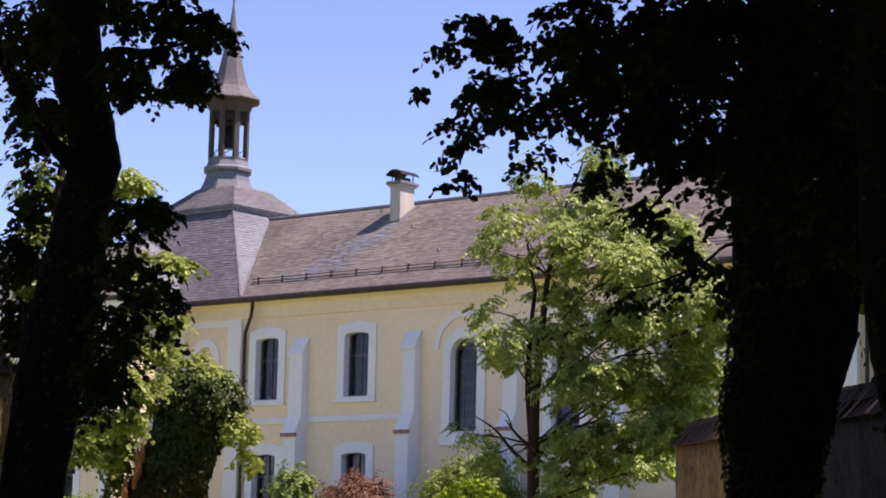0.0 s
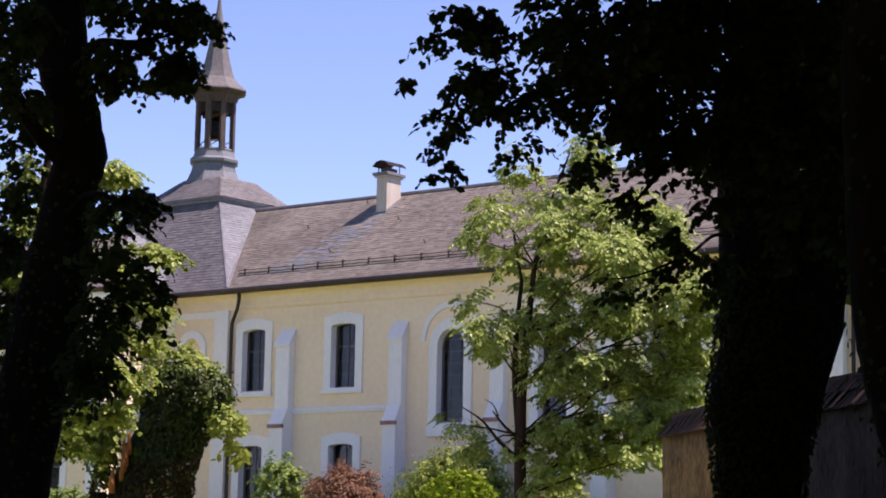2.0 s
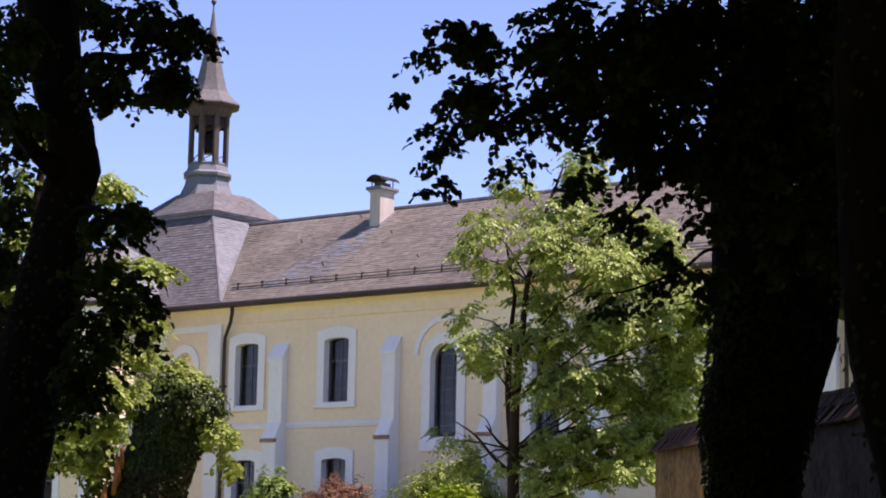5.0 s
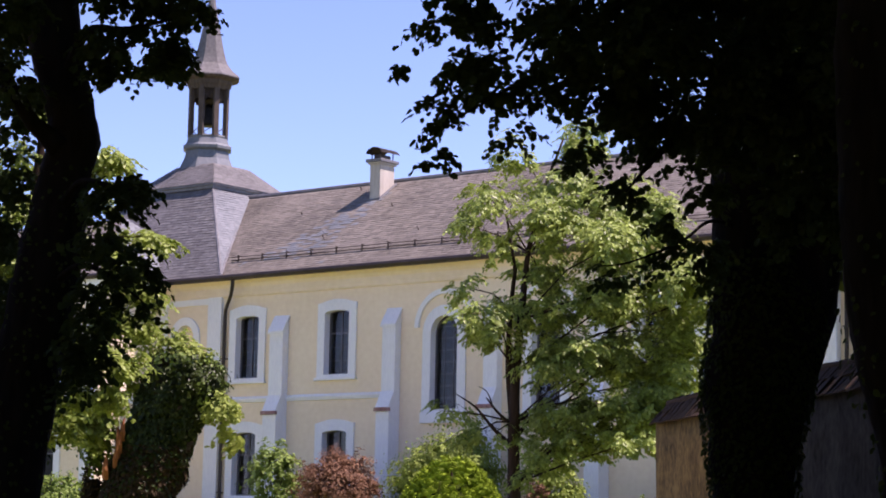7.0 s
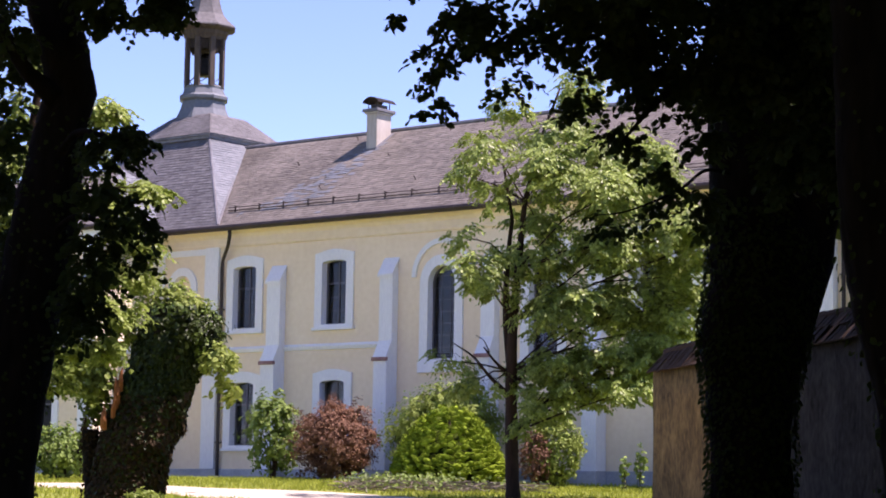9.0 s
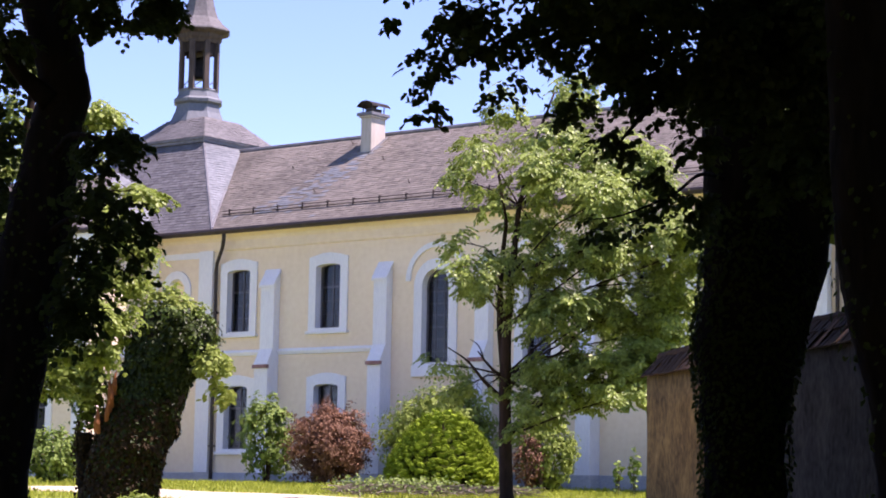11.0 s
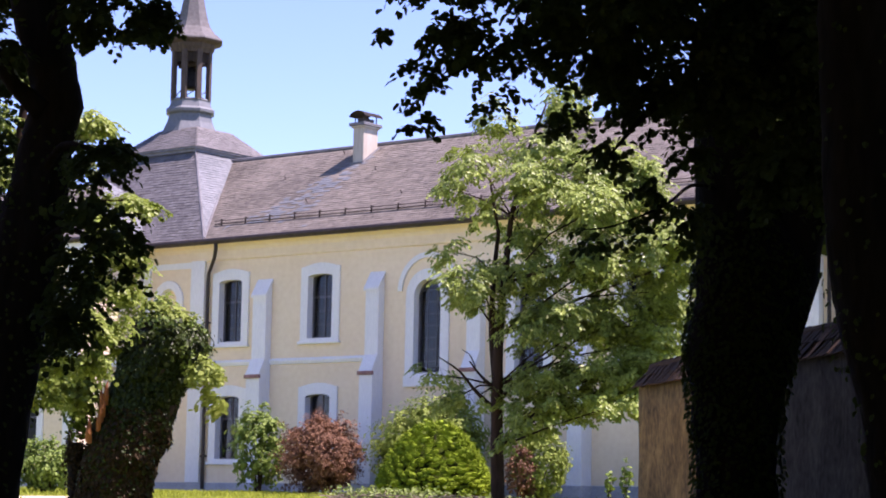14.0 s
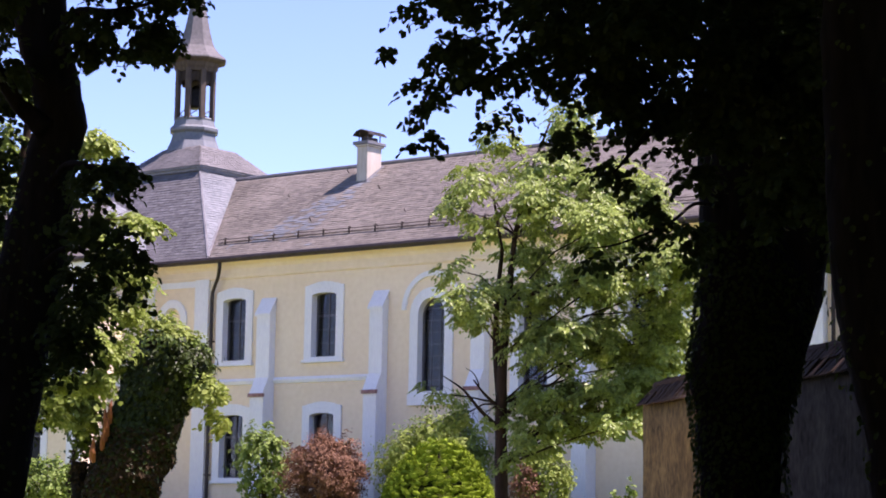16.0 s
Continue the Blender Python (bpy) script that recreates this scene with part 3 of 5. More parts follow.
mid = [(TU + sx * BR * 0.86, TV + sy * BR * 0.86, 14.30) for sx, sy in ((1, -1), (-1, -1), (-1, 1), (1, 1))]
part("upper_slopes", poly([[U0[i], U0[(i + 1) % 4], mid[(i + 1) % 4], mid[i]] for i in range(4)]), ROOF_DECK, pav)
slope_slates(pav, U0[1], U0[0], mid[0], mid[1], TOWER_SLATE, 13, 0.13)
slope_slates(pav, U0[0], U0[3], mid[3], mid[0], TOWER_SLATE, 14, 0.13)

LU = -11.75
lantern = new("bell_lantern")
lantern.parent = house
OCT = math.pi / 8
bm = bmesh.new()
lathe(bm, [(1.262, 13.9), (1.162, 14.25), (0.979, 14.65), (0.896, 14.98), (1.029, 15.06), (1.037, 15.17), (0.913, 15.27), (0.830, 15.5), (0.847, 15.58), (0.813, 15.62)], 8, OCT, (LU, TV))
part("base", bm, SLATE_GREY, lantern, "eight-sided slate-clad lantern foot")
for k in range(8):
    a = OCT + k * math.pi / 4
    cx, cy = LU + 0.75 * math.cos(a), TV + 0.75 * math.sin(a)
    m = pose(cx, cy, 0, 0, 0, math.degrees(a))
    bm = bmesh.new()
    box(bm, -0.085, 0.085, -0.11, 0.11, 15.55, 17.75, m)
    part("post", bevel(bm, 0.012), TIMBER, lantern)
    # arched board between two posts
    b2 = a + math.pi / 4
    p, q = Vector((cx, cy, 0)), Vector((LU + 0.75 * math.cos(b2), TV + 0.75 * math.sin(b2), 0))
    bm = bmesh.new()
    top, bot = [], []
    for i in range(9):
        f = i / 8
        x = p.lerp(q, 0.06 + 0.88 * f)
        z = 16.78 + 0.34 * math.sqrt(max(0, 1 - (2 * f - 1) ** 2))
        bot.append(bm.verts.new((x.x, x.y, z)))
        top.append(bm.verts.new((x.x, x.y, 17.6)))
    for i in range(8):
        bm.faces.new((bot[i], bot[i + 1], top[i + 1], top[i]))
    bmesh.ops.solidify(bm, geom=bm.faces[:], thickness=0.06)
    part("arch_board", bm, TIMBER, lantern)
    bm = bmesh.new()
    tube(bm, [p + Vector((0, 0, 15.65)), q + Vector((0, 0, 16.0))], [0.02, 0.02], 5)
    part("brace", bm, TIMBER, lantern)
bm = bmesh.new()
lathe(bm, [(0.830, 17.5), (0.880, 17.62), (0.946, 17.70), (0.979, 17.84), (1.228, 17.93), (1.262, 18.0)], 8, OCT, (LU, TV))
part("soffit", bm, TIMBER, lantern)
bm = bmesh.new()
prof = [(1.286, 17.99), (1.262, 18.05), (0.979, 18.28), (0.764, 18.55), (0.664, 18.8), (0.556, 19.2), (0.407, 19.9), (0.232, 20.75), (0.116, 21.4), (0.042, 22.0), (0.017, 22.2)]
lathe(bm, prof, 8, OCT, (LU, TV))
part("spire", bm, TOWER_SLATE, lantern, "flared eight-sided slate spire")
bm = bmesh.new()
lathe(bm, [(0.025, 21.9), (0.033, 22.2), (0.091, 22.28), (0.108, 22.37), (0.058, 22.48), (0.021, 22.55), (0.017, 23.4)], 8, 0, (LU, TV))
part("finial", bm, GUTTER, lantern)
bm = bmesh.new()
lathe(bm, [(0.42, 16.08), (0.40, 16.15), (0.31, 16.42), (0.26, 16.75), (0.19, 16.92), (0.042, 16.98), (0.033, 17.5)], 16, 0, (LU, TV))
part("bell", bm, BRONZE, lantern, "dark bronze bell", True)
part("bell_yoke", boxes((LU - 0.68, LU + 0.68, TV - 0.07, TV + 0.07, 17.0, 17.16)), TIMBER, lantern)

# side block that stands forward of the pavilion
wing = tagged(new("side_wing"), "plastered side block with hipped slate roof standing forward of the abbey", "building")
wing.matrix_world = HOUSE
WF = -3.0
part("wall", boxes((-30, -8.88, WF, -0.003, -1.2, 8.9)), CREAM, wing)
part("plinth", boxes((-30, -8.81, WF - 0.07, -0.003, -1.2, 0.3), w=0.015), PLINTH, wing)
APEX, EA = (-11.4, 0.3, 11.65), (-8.4, WF - 0.45, 8.95)
part("roof", poly([[EA, (-8.4, -0.4, 8.95), (-8.4, 4, 8.95), APEX], [(-30, WF - 0.45, 8.95), EA, APEX, (-30, 0.3, 11.65)], [(-8.4, 4, 8.95), (-30, 4, 8.95), (-30, 0.3, 11.65), APEX]]), ROOF_DECK, wing)
slope_slates(wing, EA, (-8.4, 4.0, 8.95), (-11.4, 0.4, 11.65), APEX, SLATE_GREY, 21)
slope_slates(wing, (-24, WF - 0.45, 8.95), EA, APEX, (-24, 0.3, 11.65), SLATE, 22)
bm = bmesh.new()
tube(bm, [EA, APEX, (-30, 0.3, 11.65)], [0.06, 0.06, 0.06], 6)
part("hip_flashing", bm, LEAD, wing)
part("cornice", boxes((-30, -8.50, WF - 0.38, -0.46, 8.5, 8.94), w=0.05), WHITE, wing)
bm = bmesh.new()
tube(bm, [(-30, WF - 0.47, 8.9), (-8.35, WF - 0.47, 8.9), (-8.35, -0.5, 8.9)], [0.1, 0.1, 0.1], 8)
part("gutter", bm, GUTTER, wing)
part("string_course", boxes((-30, -8.82, WF - 0.06, -0.003, 4.42, 4.65), w=0.01), WHITE, wing)
for u in (-9.3, -13.9, -18.3):
    part("pilaster", boxes((u - 0.35, u + 0.35, WF - 0.09, WF + 0.02, 0.3, 8.5), w=0.01), WHITE, wing)
for u in (-11.6, -16.1, -20.5):
    for z in (1.12, 5.3):
        wo = new("window")
        wo.parent = wing
        part("surround", boxes((u - 0.86, u - 0.54, WF - 0.06, WF + 0.01, z - 0.12, z + 2.5), (u + 0.54, u + 0.86, WF - 0.06, WF + 0.01, z - 0.12, z + 2.5), (u - 0.54, u + 0.54, WF - 0.06, WF + 0.01, z + 2.2, z + 2.5)), WHITE, wo)
        part("sill", boxes((u - 0.92, u + 0.92, WF - 0.12, WF + 0.01, z - 0.24, z - 0.12), w=0.01), WHITE, wo)
        # no hole here: a thin dark sheet on the wall paints the opening's shade
        part("opening_shade_sheet", boxes((u - 0.54, u + 0.54, WF - 0.012, WF - 0.004, z - 0.12, z + 2.2)), ROOM_SHADE, wo, "flat dark sheet painted as a shaded window opening")
        part("glazing_bar", boxes((u - 0.03, u + 0.03, WF - 0.035, WF - 0.012, z - 0.12, z + 2.2)), FRAME_DARK, wo)
        part("glazing_bar", boxes((u - 0.54, u + 0.54, WF - 0.03, WF - 0.012, z + 1.4, z + 1.46)), FRAME_DARK, wo)

# garden walls with tiled caps
bm = bmesh.new()
box(bm, 0.0, 0.235, 0.0, 0.30, 0.0, 0.022)
for v in bm.verts:
    v.co.z += 0.02 * math.sin(v.co.x / 0.235 * math.pi)
TILE = mesh_of(bevel(bm, 0.006), CAP_TILE, "tile")
bm = bmesh.new()
lathe(bm, [(0.085, 0.0), (0.075, 0.74)], 10)
RIDGE_TILE = mesh_of(bm, CAP_TILE, "ridge_tile")


def garden_wall(ga, gb, tall, tiled, seed, shade_from):
    """Plastered wall from ga to gb; its rough face is on the right hand of that way. Tiles lie on the stretch tiled =
    (from, to); beyond a set length its plaster is grey, darkened to stand in for tree shade.
    """
    gw = tagged(new("garden_wall"), "old ochre plastered garden wall with a gabled tile cap", "wall", "garden walls")
    ga, gb = Vector(ga), Vector(gb)
    gd = (gb - ga).normalized()
    gw.matrix_world = pose(ga.x, ga.y, 0, 0, 0, math.degrees(math.atan2(gd.y, gd.x)))
    ln = (gb - ga).length
    top0, top1 = ground_z(ga.x, ga.y) + tall, ground_z(gb.x, gb.y) + tall
    slant = (top1 - top0) / ln
    rs = np.random.RandomState(seed)
    cols = 60
    bm = bmesh.new()
    front = []
    for i in range(cols + 1):
        x = ln * i / cols
        zt = top0 + slant * x
        front.append([bm.verts.new((x, 0.025 * rs.normal() * (0.3 + 0.7 * (0 < i < cols)), zt - (zt + 3.4) * (1 - k / 8))) for k in range(9)])
    for i in range(cols):
        for k in range(8):
            f = bm.faces.new((front[i][k], front[i + 1][k], front[i + 1][k + 1], front[i][k + 1]))
            f.material_index = int(ln * i / cols + rs.normal(0, 0.5) > shade_from)
    back = [[bm.verts.new((x, 0.5, z)) for z in (-3.4, top0 + slant * x)] for x in (0, ln)]
    bm.faces.new((back[1][0], back[0][0], back[0][1], back[1][1]))
    bm.faces.new([back[0][0]] + front[0] + [back[0][1]])
    bm.faces.new([back[1][1]] + front[cols][::-1] + [back[1][0]])
    bm.faces.new([front[i][8] for i in range(cols + 1)] + [back[1][1], back[0][1]])
    face = part("wall", bm, OLD_WALL, gw, "ochre plaster turning grey, darkened to stand in for tree shade", True)
    face.data.materials.append(SHADED_GREY_WALL)
    core = part("cap_core", extrude_x([(-0.02, -0.03), (0.52, -0.03), (0.25, 0.30)], 0, ln), OLD_WALL, gw)
    core.matrix_basis = Matrix.Translation((0, 0, top0)) @ Matrix.Rotation(-math.atan(slant), 4, "Y")
    for i in range(int(tiled[0] / 0.24), int(tiled[1] / 0.24)):
        x = i * 0.24
        z = top0 + slant * x
        for row in (0, 1):
            t = part("tile", TILE, CAP_TILE, gw)
            t.matrix_basis = Matrix.Translation((x + rs.uniform(-0.012, 0.012), -0.13 + row * 0.185, z - 0.09 + row * 0.215 + rs.uniform(-0.01, 0.01))) @ Matrix.Rotation(radians(48 + rs.uniform(-4, 4)), 4, "X")
        if i % 3 == 0:
            rt = part("ridge_tile", RIDGE_TILE, CAP_TILE, gw)
            rt.matrix_basis = Matrix.Translation((x, 0.25, z + 0.30)) @ Matrix.Rotation(math.pi / 2 + rs.uniform(-0.03, 0.03), 4, "Y")


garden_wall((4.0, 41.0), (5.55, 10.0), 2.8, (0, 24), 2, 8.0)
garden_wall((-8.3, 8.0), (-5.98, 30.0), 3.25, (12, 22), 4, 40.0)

# path of pale gravel that bends towards the house
def ribbon(name, centre, widths, lift, mat):
    bm = bmesh.new()
    prev = None
    pts = [Vector(p) for p in centre]
    steps = 10
    for s in range((len(pts) - 1) * steps + 1):
        i, f = min(s // steps, len(pts) - 2), (s - min(s // steps, len(pts) - 2) * steps) / steps
        p = pts[i].lerp(pts[i + 1], f)
        w = widths[i] + (widths[i + 1] - widths[i]) * f
        d = (pts[i + 1] - pts[i]).normalized()
        nn = Vector((-d.y, d.x))
        row = []
        for k in range(9):
            q = p + nn * w * (k / 4 - 1) * (1 + 0.06 * noise.noise(Vector((p.x, p.y, k))))
            row.append(bm.verts.new((q.x, q.y, ground_z(q.x, q.y) + lift * (1 - abs(k / 4 - 1) ** 6))))
        if prev:
            for k in range(8):
                bm.faces.new((prev[k], prev[k + 1], row[k + 1], row[k]))
        prev = row
    return new(name, mesh_of(bm, mat, name, True))


path = ribbon("path", [(-30, 62.0), (-16, 61.0), (-10.5, 60.6), (-7.4, 58.6), (-4.0, 55.2), (-1.9, 50.6), (-0.8, 45.0), (0.4, 38.0), (0.8, 20.0)], [1.6, 1.6, 1.7, 2.4, 3.0, 2.6, 2.2, 2.0, 2.0], 0.03, GRAVEL)
tagged(path, "pale sunlit gravel path across the lawn", "path", kind="structure")


# trees
def round_trunk(name, rows, depth, mat, parent, sides=14, lean=0.0, rough=0.10):
    """Uneven tapered trunk through (x, z, radius) rows at that depth."""
    bm = bmesh.new()
    pts, rad = [], []
    for i in range(len(rows) - 1):
        for k in range(5):
            f = k / 5
            a, b = rows[i], rows[i + 1]
            pts.append((a[0] + (b[0] - a[0]) * f, depth + lean * (a[1] + (b[1] - a[1]) * f), a[1] + (b[1] - a[1]) * f))
            rad.append(a[2] + (b[2] - a[2]) * f)
    pts.append((rows[-1][0], depth + lean * rows[-1][1], rows[-1][1]))
    rad.append(rows[-1][2])
    tube(bm, pts, rad, sides)
    bm.verts.ensure_lookup_table()
    for i, v in enumerate(bm.verts):
        ring_i = i // sides
        if ring_i < len(pts):
            c = Vector(pts[ring_i])
            k = 1 + rough * noise.noise(v.co * 3.1) + rough * 0.7 * noise.noise(v.co * 9.0)
            v.co = c + (v.co - c) * k
    return part(name, bm, mat, parent, smooth=True)


def crown(parent, zones, depth, mat, size, seed, deep=0.8, trunk=None, name="crown", tight=0.42, more=1.0, limb=0.02, sub=9, fan=None, **kw):
    """Leaves in bunches round each zone (x, z, half width, half height, leaves), and twigs that carry them."""
    rs = np.random.RandomState(seed)
    places = []
    for x, z, rx, rz, n in zones:
        y = depth + rs.uniform(-deep, deep) * 0.5
        size3 = (rx, deep * 0.6 + 0.4 * rx, rz)
        if fan:
            places += sprays(rs, (x, y, z), size3, int(n * more), size, **fan)
        else:
            places += clump(rs, (x, y, z), size3, int(n * more), sub=sub, tight=tight, shell=0.15)
        if trunk:
            near = min(trunk, key=lambda r: abs(r[1] - (z - 0.35 * abs(x - r[0]) - 0.2)))
            a, b = Vector((near[0], depth, near[1])), Vector((x, y, z))
            mid = a.lerp(b, 0.5) + Vector((0, rs.uniform(-0.2, 0.2), 0.15 * (b - a).length * rs.uniform(0, 1)))
            bm = bmesh.new()
            l = max(limb, min(near[2] * 0.3, limb * 1.8))
            tube(bm, [a, mid, b, b + (b - mid) * 0.25], [l, l * 0.7, l * 0.4, l * 0.15], 6)
            for k in range(4):
                e = b + Vector((rs.uniform(-rx, rx), rs.uniform(-0.3, 0.3), rs.uniform(-rz, rz)))
                tube(bm, [mid.lerp(b, 0.3 + 0.2 * k), e], [l * 0.3, l * 0.1], 4)
            part("limb", bm, BARK_YOUNG, parent, smooth=True)
    if fan:
        kw["axes"] = [q[2] for q in places]
    ob = part(name, leaf_mesh(name, [q[:2] for q in places], mat, size, rng=seed, **kw), mat, parent)
    ob["kind"] = "stuff"
    return ob


LEFT_TRUNK = [
    (-3.91, -1.35, 0.330),
    (-3.86, -0.60, 0.289),
    (-3.80, 0.16, 0.284),
    (-3.73, 0.66, 0.299),
    (-3.66, 1.18, 0.304),
    (-3.58, 1.69, 0.304),
    (-3.51, 2.21, 0.269),
    (-3.43, 2.73, 0.233),
    (-3.36, 2.97, 0.238),
    (-3.41, 3.20, 0.223),
    (-3.47, 3.46, 0.228),
    (-3.57, 3.77, 0.244),
    (-3.67, 4.56, 0.244),
    (-3.75, 5.63, 0.203),
]
LEFT_LIMB = [
    (-3.46, 2.87, 0.111),
    (-3.72, 3.10, 0.075),
    (-3.89, 3.36, 0.070),
    (-4.07, 3.61, 0.065),
    (-4.32, 4.03, 0.060),
]
LEFT_LEAVES = [
    (-2.73, 2.32, 0.33, 0.17, 79),
    (-2.97, 1.77, 0.17, 0.34, 93),
    (-2.60, 1.75, 0.20, 0.20, 59),
    (-3.00, 1.16, 0.24, 0.26, 120),
    (-3.00, 0.74, 0.20, 0.16, 36),
    (-2.94, 3.66, 0.20, 0.18, 150),
    (-2.48, 3.62, 0.22, 0.17, 130),
    (-2.24, 3.95, 0.22, 0.17, 130),
    (-2.64, 4.09, 0.53, 0.18, 330),
    (-2.09, 3.90, 0.13, 0.15, 45),
    (-2.58, 3.74, 0.34, 0.17, 190),
    (-2.96, 3.51, 0.19, 0.17, 110),
    (-2.54, 3.47, 0.15, 0.11, 45),
    (-3.77, 3.97, 0.39, 0.29, 260),
    (-3.86, 3.39, 0.24, 0.27, 110),
    (-2.79, 2.43, 0.29, 0.13, 130),
    (-2.55, 2.38, 0.13, 0.07, 30),
    (-2.91, 2.20, 0.16, 0.10, 45),
    (-2.87, 1.88, 0.20, 0.14, 80),
    (-2.65, 1.66, 0.21, 0.16, 90),
    (-2.93, 1.44, 0.21, 0.17, 110),
    (-2.47, 1.34, 0.14, 0.04, 20),
    (-3.06, 0.95, 0.21, 0.24, 190),
    (-3.10, 0.62, 0.12, 0.12, 20),
]
LEFT_LEAVES_OUTER = [
    (-4.13, 3.71, 0.27, 0.32, 160),
    (-4.20, 4.21, 0.32, 0.32, 200),
    (-3.98, 1.37, 0.21, 0.21, 120),
    (-4.16, 3.33, 0.16, 0.27, 50),
    (-4.12, 2.83, 0.19, 0.27, 90),
    (-4.17, 2.23, 0.20, 0.37, 130),
    (-4.15, 1.69, 0.18, 0.32, 120),
    (-3.68, 4.72, 0.48, 0.27, 250),
]
RIGHT_TRUNK = [
    (2.83, -1.27, 0.419),
    (2.82, -0.62, 0.375),
    (2.82, -0.02, 0.370),
    (2.83, 0.39, 0.406),
    (2.84, 0.74, 0.477),
    (2.88, 1.00, 0.482),
    (2.94, 1.31, 0.497),
    (2.93, 1.67, 0.482),
    (2.81, 2.07, 0.355),
    (2.76, 2.85, 0.330),
    (2.83, 3.64, 0.330),
    (2.88, 4.70, 0.304),
    (2.93, 5.76, 0.254),
]
RIGHT_FORK = [
    (3.07, 0.70, 0.228),
    (3.21, 1.11, 0.244),
    (3.29, 1.47, 0.254),
    (3.37, 1.83, 0.244),
    (3.50, 2.87, 0.244),
    (3.61, 3.92, 0.228),
    (3.66, 4.98, 0.203),
]
NEAR_TRUNK = [
    (3.11, -1.06, 0.320),
    (3.10, -0.61, 0.284),
    (3.07, -0.10, 0.281),
    (2.97, 0.38, 0.284),
    (2.89, 0.66, 0.281),
    (2.83, 0.99, 0.270),
    (2.78, 1.64, 0.266),
    (2.76, 2.55, 0.266),
    (2.78, 3.29, 0.249),
]
RIGHT_LEAVES = [
    (2.10, 2.22, 0.16, 0.18, 120),
    (2.12, 1.80, 0.12, 0.15, 60),
    (1.80, 1.72, 0.17, 0.06, 36),
    (2.14, 1.55, 0.09, 0.11, 26),
    (-0.35, 3.19, 0.12, 0.06, 22),
    (0.06, 3.19, 0.27, 0.22, 190),
    (0.02, 2.82, 0.19, 0.17, 130),
    (-0.08, 2.52, 0.16, 0.10, 60),
    (0.35, 3.04, 0.33, 0.29, 330),
    (0.52, 2.78, 0.18, 0.10, 60),
    (0.81, 3.09, 0.33, 0.27, 330),
    (1.19, 3.05, 0.33, 0.27, 400),
    (1.48, 2.90, 0.31, 0.36, 600),
    (1.85, 2.86, 0.36, 0.53, 1100),
    (1.11, 2.43, 0.14, 0.16, 110),
    (1.48, 2.30, 0.15, 0.14, 110),
    (1.86, 1.95, 0.16, 0.17, 90),
    (2.01, 1.68, 0.11, 0.21, 80),
    (1.50, 1.58, 0.26, 0.06, 44),
]
RIGHT_LEAVES_HIGH = [
    (1.56, 3.09, 0.45, 0.28, 700),
    (1.00, 3.15, 0.35, 0.22, 300),
    (2.29, 2.76, 0.42, 0.59, 1200),
    (2.80, 2.77, 0.46, 0.63, 1200),
    (3.19, 2.86, 0.29, 0.67, 800),
    (2.64, 1.99, 0.25, 0.38, 420),
    (0.11, 3.50, 0.38, 0.25, 210),
    (0.88, 3.55, 0.46, 0.29, 330),
    (1.73, 3.62, 0.50, 0.29, 900),
    (2.67, 3.63, 0.59, 0.29, 900),
    (3.10, 1.91, 0.25, 0.38, 300),
]
MID_TRUNK = [
    (1.88, -0.88, 0.229),
    (1.85, -0.42, 0.202),
    (1.80, 0.91, 0.182),
    (1.78, 2.39, 0.168),
    (1.81, 3.60, 0.134),
    (1.91, 4.83, 0.101),
    (2.06, 6.47, 0.074),
    (2.41, 7.98, 0.047),
    (2.87, 9.23, 0.027),
]
MID_STEM = [
    (1.75, 2.52, 0.094),
    (1.64, 3.60, 0.081),
    (1.64, 4.82, 0.067),
    (1.76, 6.05, 0.047),
    (1.53, 7.41, 0.027),
]
MID_UPPER = [
    (1.85, 9.01, 0.67, 0.35, 170),
    (3.41, 9.38, 0.59, 0.54, 420),
    (1.12, 7.61, 0.86, 0.67, 230),
    (2.68, 8.19, 0.81, 0.48, 340),
    (2.69, 7.16, 1.08, 0.67, 900),
    (4.05, 7.67, 0.74, 0.81, 800),
    (5.14, 7.21, 0.74, 0.67, 620),
    (4.83, 7.76, 0.80, 0.55, 420),
    (1.48, 6.66, 0.56, 0.48, 130),
    (0.61, 5.69, 0.38, 0.19, 70),
    (0.79, 7.13, 0.40, 0.40, 140),
    (2.37, 6.13, 0.81, 0.48, 380),
    (3.99, 6.50, 0.94, 0.59, 800),
]
MID_SKIRT = [
    (2.43, 1.73, 0.62, 0.62, 260),
    (1.42, 2.18, 0.48, 0.35, 80),
    (2.17, 1.12, 0.48, 0.30, 110),
    (2.77, 1.67, 0.67, 0.40, 190),
    (4.45, 1.90, 0.81, 0.30, 420),
    (5.65, 2.60, 0.40, 0.54, 260),
]
MID_LOWER = [
    (6.20, 5.40, 0.45, 0.55, 300),
    (6.10, 4.40, 0.45, 0.45, 260),
    (6.00, 6.00, 0.60, 0.55, 420),
    (5.81, 4.77, 0.68, 0.55, 520),
    (5.60, 3.62, 0.70, 0.50, 480),
    (5.15, 2.95, 0.70, 0.50, 560),
    (2.31, 5.17, 0.94, 0.54, 680),
    (4.00, 5.41, 1.13, 0.67, 1000),
    (5.49, 5.58, 0.75, 0.75, 700),
    (0.90, 4.67, 0.59, 0.46, 330),
    (1.45, 4.41, 0.40, 0.40, 160),
    (2.94, 3.90, 1.13, 0.73, 1000),
    (4.56, 4.06, 1.21, 0.73, 1000),
    (5.64, 3.95, 0.54, 0.73, 420),
    (4.03, 2.57, 1.13, 0.59, 900),
    (2.76, 2.54, 0.75, 0.62, 600),
    (5.11, 2.52, 0.75, 0.46, 520),
    (3.50, 1.88, 0.81, 0.35, 420),
    (0.26, 2.63, 0.46, 0.30, 70),
    (0.95, 2.17, 0.54, 0.32, 130),
]
